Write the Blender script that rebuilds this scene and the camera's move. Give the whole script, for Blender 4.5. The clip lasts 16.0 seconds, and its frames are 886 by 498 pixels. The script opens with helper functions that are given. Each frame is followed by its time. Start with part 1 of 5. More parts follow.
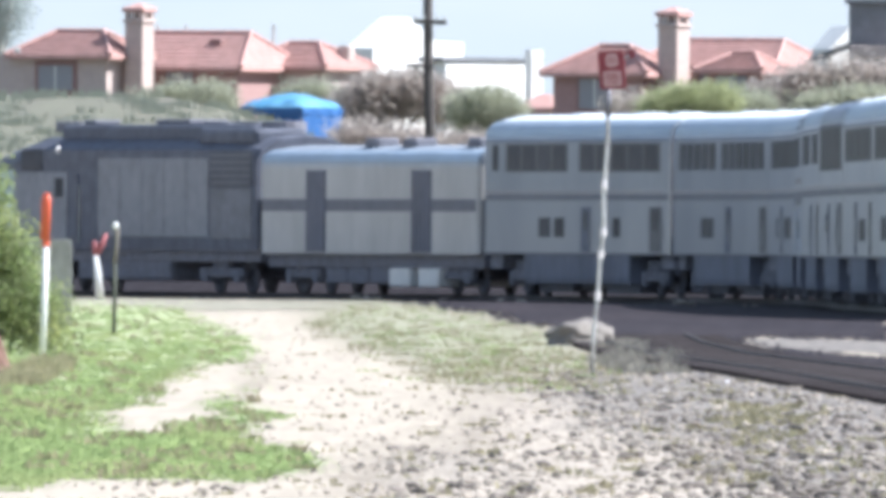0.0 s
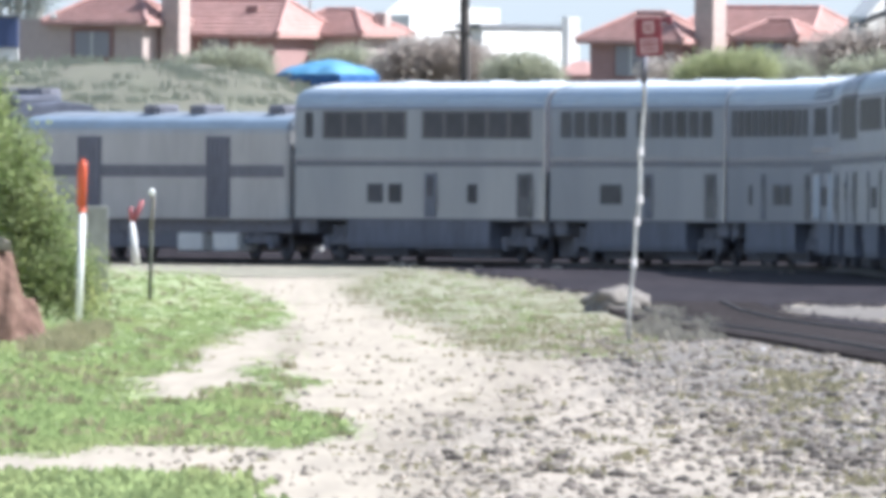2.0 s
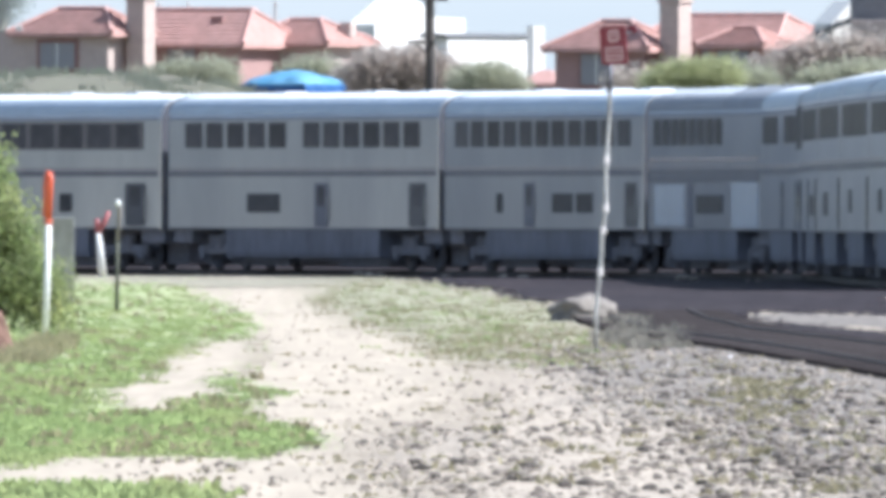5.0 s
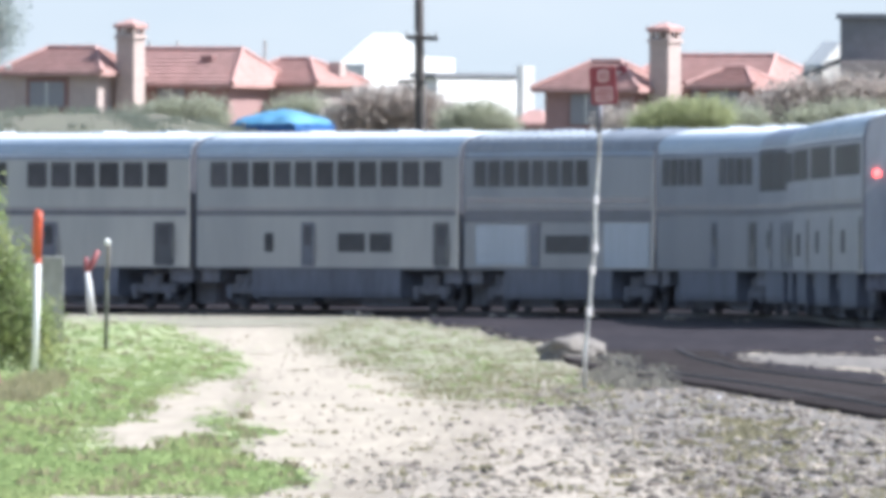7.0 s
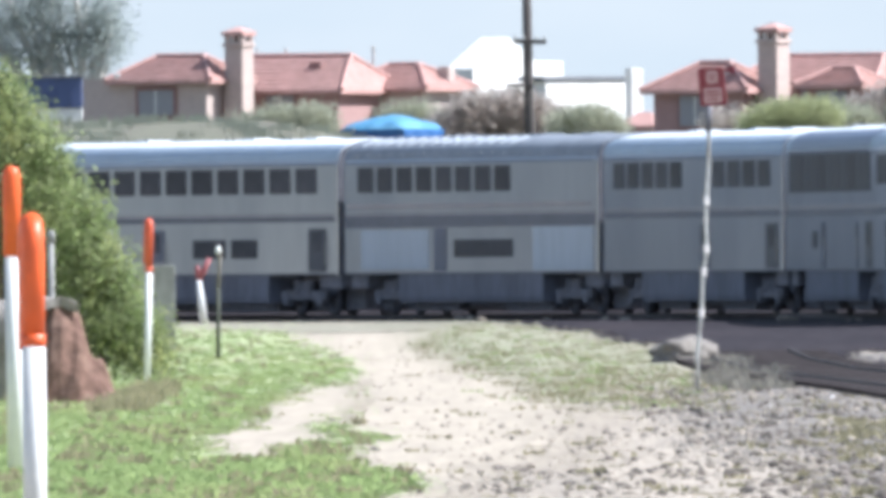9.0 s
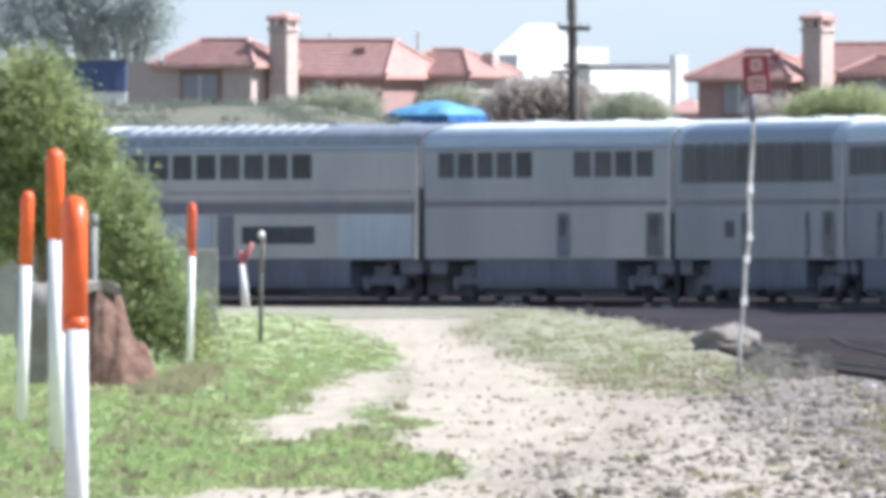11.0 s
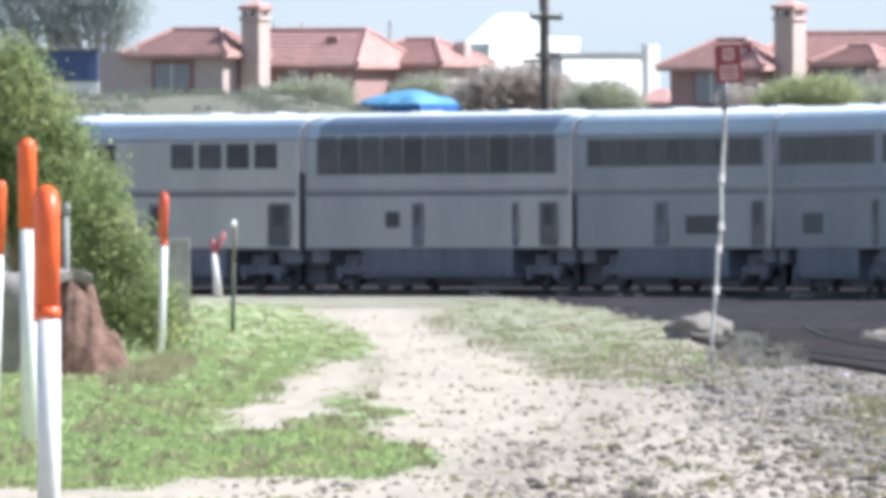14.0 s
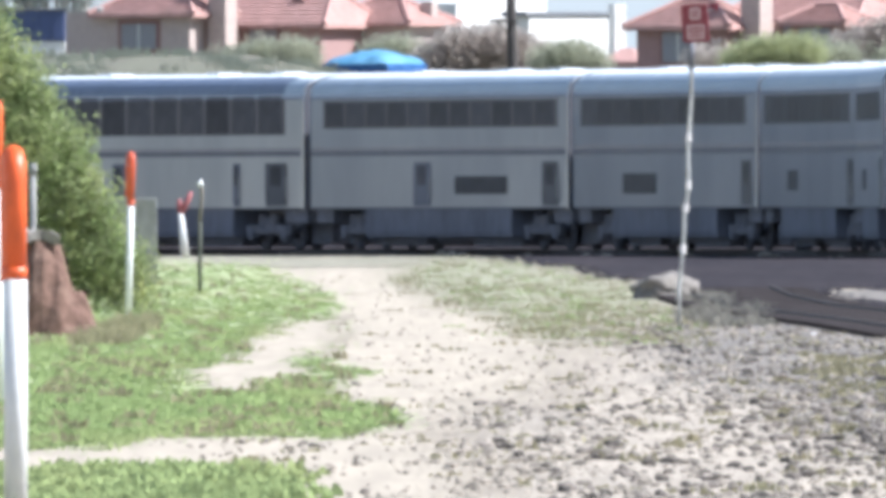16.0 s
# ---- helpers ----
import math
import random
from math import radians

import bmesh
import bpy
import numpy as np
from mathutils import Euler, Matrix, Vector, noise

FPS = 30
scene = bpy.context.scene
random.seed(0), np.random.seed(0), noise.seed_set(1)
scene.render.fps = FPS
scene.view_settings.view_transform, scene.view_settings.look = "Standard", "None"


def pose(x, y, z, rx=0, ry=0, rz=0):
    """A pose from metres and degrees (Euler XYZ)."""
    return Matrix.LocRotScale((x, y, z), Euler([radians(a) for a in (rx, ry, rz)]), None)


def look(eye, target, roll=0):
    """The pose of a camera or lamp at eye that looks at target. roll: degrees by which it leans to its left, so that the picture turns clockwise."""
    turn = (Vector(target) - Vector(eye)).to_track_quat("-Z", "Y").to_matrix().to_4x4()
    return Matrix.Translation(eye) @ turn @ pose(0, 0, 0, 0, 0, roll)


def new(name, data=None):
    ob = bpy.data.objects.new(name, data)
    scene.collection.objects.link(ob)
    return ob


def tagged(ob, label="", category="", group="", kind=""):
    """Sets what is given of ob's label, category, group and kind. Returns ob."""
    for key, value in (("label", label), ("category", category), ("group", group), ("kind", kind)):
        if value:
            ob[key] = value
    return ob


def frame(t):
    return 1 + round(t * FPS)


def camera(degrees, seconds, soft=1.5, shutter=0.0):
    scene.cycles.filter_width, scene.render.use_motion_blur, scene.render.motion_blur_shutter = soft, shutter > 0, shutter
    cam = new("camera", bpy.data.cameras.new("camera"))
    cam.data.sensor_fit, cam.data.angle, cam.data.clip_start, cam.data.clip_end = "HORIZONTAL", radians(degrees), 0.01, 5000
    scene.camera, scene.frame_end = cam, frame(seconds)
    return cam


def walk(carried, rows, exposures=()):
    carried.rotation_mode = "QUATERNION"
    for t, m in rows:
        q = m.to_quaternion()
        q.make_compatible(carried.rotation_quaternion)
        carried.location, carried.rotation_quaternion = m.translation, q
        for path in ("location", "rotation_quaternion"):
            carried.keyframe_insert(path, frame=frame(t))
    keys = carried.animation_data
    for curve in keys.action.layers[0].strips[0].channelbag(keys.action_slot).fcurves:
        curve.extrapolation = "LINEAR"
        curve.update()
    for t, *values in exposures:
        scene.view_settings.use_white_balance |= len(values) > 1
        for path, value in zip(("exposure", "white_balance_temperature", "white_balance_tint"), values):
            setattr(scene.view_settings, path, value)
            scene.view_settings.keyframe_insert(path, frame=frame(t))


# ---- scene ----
# ---------------------------------------------------------------- camera
EYE = (0.0, 0.0, 1.57)
cam = camera(1.28, 16.0, soft=5.5)


def aim(azimuth, elevation, roll):
    a, e = radians(azimuth), radians(elevation)
    return look(EYE, (1000 * math.sin(a), 1000 * math.cos(a), EYE[2] + 1000 * math.tan(e)), roll)


# seconds, bearing, elevation and roll in degrees: a long lens on a tripod head that sways
PAN = [(0.0, 0.1903, -0.0077, 0.35), (0.5, 0.1599, -0.0169, 0.43), (1.0, 0.1739, -0.0127, 0.39), (1.5, 0.1375, -0.0628, 0.57),
       (2.0, 0.1383, -0.0561, 0.43), (2.5, 0.1362, -0.0094, 0.64), (3.0, 0.188, -0.0142, 0.48), (3.5, 0.1751, -0.0068, 0.54),
       (3.7, 0.1822, -0.0461, 0.4), (5.8, 0.1871, -0.0278, 0.1), (6.0, 0.2033, -0.0097, 0.13), (6.5, 0.2365, -0.0081, 0.17),
       (7.0, 0.2022, 0.0153, 0.25), (7.5, 0.1628, 0.0127, 0.24), (8.0, 0.1312, 0.036, -0.35), (8.5, 0.1269, -0.0032, -0.24),
       (9.0, 0.0418, 0.0216, -0.52), (9.2, 0.0333, 0.0039, -0.4), (11.3, -0.0138, 0.0003, -0.09), (11.5, -0.0093, -0.0152, -0.08),
       (12.0, -0.0052, 0.0205, -0.64), (12.5, 0.0, -0.0106, -0.35), (13.0, 0.0217, 0.0196, -0.42), (13.5, 0.0356, 0.0055, -0.23),
       (14.0, 0.0197, -0.0141, -0.14), (14.5, -0.0052, -0.045, -0.28), (15.0, -0.0078, -0.0483, -0.27), (15.5, 0.0314, -0.0635, -0.25),
       (16.0, 0.0674, -0.0725, -0.2)]
walk(cam, [(t, aim(a, e, r)) for t, a, e, r in PAN], exposures=[(0.0, 1.27, 5850, 11), (2.0, 1.18, 5850, 11), (16.0, 1.15, 5850, 11)])

# ---------------------------------------------------------------- light
SUN_FROM = Vector((0.85, -0.05, 0.90)).normalized()
world = bpy.data.worlds.new("world")
scene.world = world
world.use_nodes = True
wn = world.node_tree.nodes
sky = wn.new("ShaderNodeTexSky")
sky.sky_type, sky.sun_disc = "NISHITA", False
sky.sun_elevation = math.asin(SUN_FROM.z)
sky.sun_rotation = math.atan2(SUN_FROM.x, SUN_FROM.y)
sky.dust_density, sky.air_density, sky.ozone_density = 0.6, 1.0, 1.5
wn["Background"].inputs["Strength"].default_value = 0.07
world.node_tree.links.new(sky.outputs["Color"], wn["Background"].inputs["Color"])
haze = wn.new("ShaderNodeMix")   # bright thin haze over the whole sky
haze.data_type = "RGBA"
haze.inputs["Factor"].default_value = 0.45
haze.inputs["B"].default_value = (3.9, 4.7, 5.6, 1)
world.node_tree.links.new(sky.outputs["Color"], haze.inputs["A"])
world.node_tree.links.new(haze.outputs["Result"], wn["Background"].inputs["Color"])
sun = new("sun", bpy.data.lights.new("sun", "SUN"))
sun.data.energy, sun.data.angle, sun.data.color = 4.7, radians(0.6), (1.0, 0.96, 0.9)
sun.matrix_world = look(SUN_FROM * 100, (0, 0, 0))


# ---------------------------------------------------------------- materials
def mat(name, colour, rough=0.7, metal=0.0, vary=0.15, grain=8.0, stain=0.6, bump=0.2, dirt=None, dirt_amount=0.35,
        emit=0.0, coat=0.0, spec=0.5, stretch=(1, 1, 1), island=0.0, thin=0.0, each=0.0, edge=None):
    """Two scales of colour variation, relief from the finer one, dirt in blotches."""
    m = bpy.data.materials.new(name)
    m.use_nodes = True
    nt, b = m.node_tree, m.node_tree.nodes["Principled BSDF"]
    n, link = nt.nodes.new, nt.links.new
    co = n("ShaderNodeTexCoord")
    mp = n("ShaderNodeMapping")
    mp.inputs["Scale"].default_value = stretch
    link(co.outputs["Object"], mp.inputs["Vector"])

    def cloud(scale, detail):
        t = n("ShaderNodeTexNoise")
        t.inputs["Scale"].default_value, t.inputs["Detail"].default_value, t.inputs["Roughness"].default_value = scale, detail, 0.6
        link(mp.outputs["Vector"], t.inputs["Vector"])
        return t.outputs["Fac"]

    fine, coarse = cloud(grain, 5), cloud(stain, 4)
    ramp = n("ShaderNodeMapRange")
    ramp.inputs["From Min"].default_value, ramp.inputs["From Max"].default_value = 0.3, 0.7
    ramp.inputs["To Min"].default_value, ramp.inputs["To Max"].default_value = 1 - vary, 1 + vary
    link(fine, ramp.inputs["Value"])
    mul = n("ShaderNodeVectorMath")
    mul.operation = "SCALE"
    base = n("ShaderNodeRGB")
    base.outputs[0].default_value = (*colour, 1)
    source = base.outputs[0]
    mix = n("ShaderNodeMix")
    mix.data_type = "RGBA"
    mix.inputs["B"].default_value = (*(dirt or [c * 0.6 for c in colour]), 1)
    blotch = n("ShaderNodeMapRange")
    blotch.inputs["From Min"].default_value, blotch.inputs["From Max"].default_value = 0.45, 0.75
    blotch.inputs["To Max"].default_value = dirt_amount
    link(coarse, blotch.inputs["Value"])
    link(source, mix.inputs["A"])
    link(blotch.outputs["Result"], mix.inputs["Factor"])
    link(mix.outputs["Result"], mul.inputs[0])
    link(ramp.outputs["Result"], mul.inputs["Scale"])
    out = mul.outputs["Vector"]
    if island:
        geo, span, again = n("ShaderNodeNewGeometry"), n("ShaderNodeMapRange"), n("ShaderNodeVectorMath")
        span.inputs["To Min"].default_value, span.inputs["To Max"].default_value = 1 - island, 1 + island
        again.operation = "SCALE"
        link(geo.outputs["Random Per Island"], span.inputs["Value"])
        link(out, again.inputs[0])
        link(span.outputs["Result"], again.inputs["Scale"])
        out = again.outputs["Vector"]
    if each:
        info, span, again = n("ShaderNodeObjectInfo"), n("ShaderNodeMapRange"), n("ShaderNodeVectorMath")
        span.inputs["To Min"].default_value, span.inputs["To Max"].default_value = 1 - each, 1 + each
        again.operation = "SCALE"
        link(info.outputs["Random"], span.inputs["Value"])
        link(out, again.inputs[0])
        link(span.outputs["Result"], again.inputs["Scale"])
        out = again.outputs["Vector"]
    link(out, b.inputs["Base Color"])
    b.inputs["Roughness"].default_value, b.inputs["Metallic"].default_value = rough, metal
    b.inputs["Specular IOR Level"].default_value = spec
    b.inputs["Coat Weight"].default_value = coat
    if edge:   # the tint that a metal takes on towards grazing angles
        b.inputs["Specular Tint"].default_value = (*edge, 1)
    if emit:
        b.inputs["Emission Color"].default_value, b.inputs["Emission Strength"].default_value = (*colour, 1), emit
    if thin:
        through_leaf, both = n("ShaderNodeBsdfTranslucent"), n("ShaderNodeMixShader")
        both.inputs["Fac"].default_value = thin
        link(out, through_leaf.inputs["Color"])
        link(b.outputs["BSDF"], both.inputs[1])
        link(through_leaf.outputs["BSDF"], both.inputs[2])
        link(both.outputs["Shader"], nt.nodes["Material Output"].inputs["Surface"])
    if bump:
        bp = n("ShaderNodeBump")
        bp.inputs["Strength"].default_value, bp.inputs["Distance"].default_value = bump, 0.02
        link(fine, bp.inputs["Height"])
        link(bp.outputs["Normal"], b.inputs["Normal"])
    return m


M = {
    "sand": mat("sandy_ground", (0.362, 0.308, 0.240), 0.95, vary=0.16, grain=4, stain=0.7, bump=0.5, dirt=(0.305, 0.262, 0.205), dirt_amount=0.8, stretch=(1, 0.02, 1)),
    "trodden": mat("trodden_earth", (0.245, 0.222, 0.168), 0.95, vary=0.2, grain=4, stain=0.7, bump=0.4, dirt=(0.185, 0.180, 0.125), dirt_amount=0.9, stretch=(1, 0.03, 1)),
    "soil": mat("grassy_soil", (0.298, 0.336, 0.168), 0.95, vary=0.2, grain=3, stain=0.6, bump=0.3, dirt=(0.355, 0.335, 0.21), dirt_amount=0.8, stretch=(1, 0.025, 1)),
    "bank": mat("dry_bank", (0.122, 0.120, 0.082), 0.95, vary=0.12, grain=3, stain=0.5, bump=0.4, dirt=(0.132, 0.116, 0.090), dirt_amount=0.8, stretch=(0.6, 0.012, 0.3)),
    "ballast": mat("ballast_bed", (0.342, 0.290, 0.232), 0.95, vary=0.26, grain=8, stain=0.9, bump=0.6, dirt=(0.242, 0.210, 0.175), dirt_amount=0.8, stretch=(1, 0.022, 1)),
    # old dark ballast, with the train's shade put into its colour
    "dark_ballast": mat("shade_darkened_ballast", (0.031, 0.027, 0.031), 0.95, vary=0.35, grain=3, stain=0.5, bump=0.8, dirt=(0.046, 0.038, 0.041), dirt_amount=0.9, stretch=(1, 0.03, 1), spec=0.05),
    # bed colour kept dark to stand in for shade under the train
    "shaded_bed": mat("undertrain_shade_bed", (0.050, 0.044, 0.048), 0.95, vary=0.35, grain=3, stain=0.5, bump=0.6, dirt=(0.05, 0.045, 0.050), dirt_amount=0.9, spec=0.03),
    "grey_ballast": mat("grey_ballast_bed", (0.172, 0.150, 0.130), 0.95, vary=0.35, grain=6, stain=0.9, bump=0.8, dirt=(0.105, 0.092, 0.084), dirt_amount=0.9, stretch=(1, 0.025, 1)),
    "stone": mat("ballast_stone", (0.122, 0.103, 0.088), 0.9, vary=0.3, grain=20, stain=2, island=0.8),
    "pale_stone": mat("pale_stone", (0.262, 0.226, 0.187), 0.9, vary=0.25, grain=20, stain=2, island=0.5),
    "blade": mat("fresh_grass", (0.286, 0.352, 0.156), 0.6, vary=0.15, grain=3, stain=0.5, bump=0, dirt=(0.35, 0.37, 0.170), dirt_amount=0.9, island=0.18, stretch=(1, 0.03, 1), thin=0.75, spec=0.1),
    "dry_blade": mat("dry_grass", (0.300, 0.268, 0.172), 0.7, vary=0.15, grain=3, stain=0.5, bump=0, dirt=(0.285, 0.285, 0.165), dirt_amount=0.8, island=0.18, thin=0.5, spec=0.15),
    "dry_tuft": mat("dead_weed", (0.235, 0.218, 0.190), 0.8, vary=0.15, grain=3, stain=0.5, bump=0, dirt=(0.25, 0.25, 0.19), dirt_amount=0.8, island=0.15, thin=0.6, spec=0.05),
    "steel": mat("stainless_side", (0.478, 0.474, 0.472), 0.30, 0.92, edge=(0.375, 0.435, 0.565), vary=0.05, grain=3, stain=0.4, bump=0.03, dirt=(0.35, 0.35, 0.36), dirt_amount=0.75, stretch=(0.6, 1, 0.25), spec=0.05),
    "steel_low": mat("soiled_skirt", (0.162, 0.168, 0.204), 0.7, 0.1, vary=0.15, grain=3, stain=0.5, bump=0.05, dirt=(0.112, 0.116, 0.137), dirt_amount=0.7, stretch=(0.6, 1, 0.4), spec=0.15),
    # skirt and door: dark colours lifted and blued to stand in for haze
    "skirt": mat("haze_lifted_skirt", (0.170, 0.176, 0.212), 0.75, 0.1, vary=0.2, grain=3, stain=0.5, bump=0.05, dirt=(0.120, 0.124, 0.148), dirt_amount=0.8, stretch=(0.6, 1, 0.4), spec=0.1),
    "door_dark": mat("dark_vestibule_door", (0.075, 0.080, 0.098), 0.45, vary=0.2, grain=3, stain=0.8, bump=0.02, spec=0.1),
    "end_grey": mat("sooty_pale_end", (0.40, 0.41, 0.43), 0.6, 0.15, vary=0.15, grain=3, stain=0.7, bump=0.05, dirt=(0.25, 0.25, 0.26), dirt_amount=0.8, stretch=(1, 1, 0.3), spec=0.15),
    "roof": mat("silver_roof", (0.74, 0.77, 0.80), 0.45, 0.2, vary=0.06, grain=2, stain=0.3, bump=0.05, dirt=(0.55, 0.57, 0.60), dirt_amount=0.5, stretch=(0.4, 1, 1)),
    # roof edges: the sky's reflection is put into this blue; also the loco's nose
    "shoulder": mat("shoulder_sky_tint_nose_blue", (0.305, 0.372, 0.450), 0.5, 0.1, vary=0.1, grain=2, stain=0.35, bump=0.04, dirt=(0.232, 0.280, 0.345), dirt_amount=0.6, stretch=(0.4, 1, 1), spec=0.25),
    "roof_glass": mat("tinted_roof_glass", (0.130, 0.163, 0.234), 0.4, vary=0.1, grain=2, bump=0, spec=0.1),
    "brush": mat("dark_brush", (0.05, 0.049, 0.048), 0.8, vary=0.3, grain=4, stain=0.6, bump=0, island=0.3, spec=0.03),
    "dull_roof": mat("weathered_roof", (0.225, 0.25, 0.29), 0.8, 0.0, vary=0.2, grain=2, stain=0.4, bump=0.1, dirt=(0.16, 0.165, 0.18), spec=0.15),
    "band": mat("smoky_window_band", (0.125, 0.122, 0.130), 0.5, vary=0.12, grain=2, stain=0.5, bump=0.01, dirt=(0.16, 0.15, 0.15), spec=0.06),
    "panel": mat("pale_panel", (0.37, 0.415, 0.48), 0.5, 0.1, vary=0.1, grain=3, stain=0.5, bump=0.03, stretch=(3, 1, 0.3), spec=0.2),
    "stripe": mat("dark_stripe", (0.142, 0.145, 0.170), 0.6, vary=0.15, grain=3, bump=0, spec=0.15),
    "red_stripe": mat("faded_red_stripe", (0.25, 0.222, 0.235), 0.5, vary=0.15, grain=3, bump=0),
    # glass, rubber and iron are painted lighter than they are, for haze
    "glass": mat("tinted_glass", (0.056, 0.058, 0.068), 0.5, vary=0.25, grain=2, stain=0.6, bump=0.01, spec=0.04, dirt=(0.082, 0.080, 0.088), dirt_amount=0.7, each=0.28),
    "rubber": mat("black_rubber", (0.115, 0.118, 0.135), 0.8, vary=0.2, grain=8, spec=0.2),
    "grime": mat("haze_lifted_iron", (0.185, 0.185, 0.212), 0.8, 0.05, vary=0.3, grain=9, stain=1.5, bump=0.3, dirt=(0.125, 0.110, 0.106), spec=0.1),
    "loco_grey": mat("loco_grey", (0.215, 0.222, 0.248), 0.6, 0.1, vary=0.12, grain=3, stain=0.6, bump=0.05, dirt=(0.157, 0.161, 0.179), dirt_amount=0.8, spec=0.2),
    "loco_mid": mat("loco_mid_grey", (0.165, 0.170, 0.192), 0.6, 0.1, vary=0.2, grain=3, stain=0.8, bump=0.05, dirt=(0.11, 0.115, 0.13), dirt_amount=0.8, spec=0.15),
    "loco_dark": mat("loco_dark_blue", (0.108, 0.115, 0.143), 0.65, vary=0.25, grain=3, stain=0.5, bump=0.05, spec=0.15),
    "cream": mat("baggage_silver", (0.395, 0.392, 0.392), 0.5, 0.2, vary=0.08, grain=3, stain=0.5, bump=0.04, dirt=(0.28, 0.277, 0.275), dirt_amount=0.7, stretch=(0.6, 1, 0.3), spec=0.2),
    "marker": mat("red_marker_lens", (1.0, 0.08, 0.07), 0.3, emit=3.2, bump=0, vary=0),
    "rail": mat("rail_steel", (0.06, 0.05, 0.047), 0.7, 0.2, vary=0.2, grain=6, spec=0.15),
    "tie": mat("creosoted_tie", (0.040, 0.034, 0.034), 0.9, vary=0.35, grain=6, stain=1, spec=0.1),
    "white": mat("white_pipe_paint", (0.66, 0.66, 0.645), 0.5, vary=0.06, grain=10, stain=2.0, bump=0.05, dirt=(0.52, 0.505, 0.465), dirt_amount=0.5),
    "orange": mat("orange_paint", (0.70, 0.105, 0.018), 0.45, vary=0.12, grain=8, stain=2.5, bump=0.05, dirt=(0.52, 0.10, 0.03), dirt_amount=0.6),
    "red_orange": mat("sun_faded_red_orange", (0.56, 0.085, 0.032), 0.5, vary=0.12, grain=8, stain=2.5, bump=0.05, dirt=(0.45, 0.09, 0.04), dirt_amount=0.6),
    "red": mat("red_marker_plastic", (0.33, 0.10, 0.105), 0.6, vary=0.1, grain=8, bump=0.03),
    "galv": mat("galvanised_post", (0.50, 0.50, 0.48), 0.5, 0.35, vary=0.25, grain=9, stain=3, bump=0.1, dirt=(0.23, 0.21, 0.18), dirt_amount=0.8),
    "dark_post": mat("weathered_dark_post", (0.075, 0.08, 0.06), 0.85, vary=0.3, grain=9),
    "sign_red": mat("sign_red", (0.225, 0.028, 0.040), 0.5, vary=0.15, grain=10, bump=0),
    "sign_pink": mat("faded_sign_panel", (0.52, 0.32, 0.31), 0.5, vary=0.15, grain=10, bump=0),
    "verge_soil": mat("olive_verge", (0.255, 0.243, 0.165), 0.95, vary=0.1, grain=3, stain=0.6, bump=0.3, dirt=(0.255, 0.268, 0.170), dirt_amount=0.9, stretch=(1, 0.05, 1)),
    "sign_white": mat("sign_white", (0.72, 0.68, 0.66), 0.5, vary=0.05, grain=10, bump=0),
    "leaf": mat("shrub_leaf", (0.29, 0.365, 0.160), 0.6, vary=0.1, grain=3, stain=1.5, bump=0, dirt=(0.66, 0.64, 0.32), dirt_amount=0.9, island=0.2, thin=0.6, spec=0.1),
    # darker copy of the leaf: shade inside the shrub, put into the colour
    "leaf_dark": mat("shaded_inner_leaf", (0.25, 0.285, 0.15), 0.6, vary=0.2, grain=3, stain=1.2, bump=0, dirt=(0.22, 0.23, 0.12), island=0.25, thin=0.7, spec=0.1),
    # far foliage: olive, brown and lime are paled to put haze into the colour
    "leaf_olive": mat("leaf_olive_foliage", (0.43, 0.44, 0.335), 0.7, vary=0.12, grain=2, stain=0.4, bump=0, dirt=(0.46, 0.44, 0.36), dirt_amount=0.7, island=0.1, thin=0.6, spec=0.1),
    "leaf_brown": mat("leaf_brown_foliage", (0.50, 0.445, 0.405), 0.7, vary=0.12, grain=2, stain=0.4, bump=0, dirt=(0.46, 0.425, 0.375), dirt_amount=0.7, island=0.06, thin=0.8, spec=0.05),
    "leaf_lime": mat("leaf_lime_foliage", (0.44, 0.465, 0.275), 0.6, vary=0.15, grain=2, stain=0.4, bump=0, dirt=(0.40, 0.41, 0.255), dirt_amount=0.7, island=0.1, thin=0.65, spec=0.05),
    "leaf_gum": mat("leaf_gum_foliage", (0.375, 0.415, 0.395), 0.7, vary=0.2, grain=2, stain=0.4, bump=0, dirt=(0.36, 0.39, 0.365), dirt_amount=0.7, island=0.12, thin=0.6, spec=0.1),
    "bark": mat("brown_bark", (0.16, 0.12, 0.09), 0.9, vary=0.3, grain=6, stain=1.0, bump=0.6, stretch=(1, 1, 0.2)),
    "pale_bark": mat("pale_bark", (0.55, 0.52, 0.47), 0.8, vary=0.2, grain=3, stain=0.7, bump=0.4, stretch=(1, 1, 0.2)),
    "earth": mat("red_brown_earth", (0.150, 0.092, 0.072), 0.95, vary=0.35, grain=9, stain=3.5, bump=0.9, dirt=(0.20, 0.138, 0.108), dirt_amount=0.7, spec=0.1),
    "concrete": mat("weathered_concrete", (0.264, 0.259, 0.248), 0.9, vary=0.15, grain=5, stain=0.8, bump=0.3, dirt=(0.187, 0.176, 0.165), dirt_amount=0.6),
    "old_concrete": mat("stained_old_concrete", (0.225, 0.205, 0.188), 0.95, vary=0.25, grain=6, stain=2.5, bump=0.5, dirt=(0.135, 0.110, 0.092), dirt_amount=0.9),
    "rock": mat("grey_boulder", (0.185, 0.165, 0.148), 0.95, vary=0.25, grain=5, stain=1.2, bump=0.4, dirt=(0.165, 0.152, 0.120)),
    "pole": mat("tarred_pole", (0.075, 0.065, 0.06), 0.85, vary=0.3, grain=6, stain=0.8, bump=0.4, stretch=(1, 1, 0.15)),
    "tarp": mat("blue_tarpaulin", (0.085, 0.245, 0.40), 0.5, vary=0.15, grain=2.5, stain=0.8, bump=0.4, dirt=(0.21, 0.40, 0.54), dirt_amount=0.8),
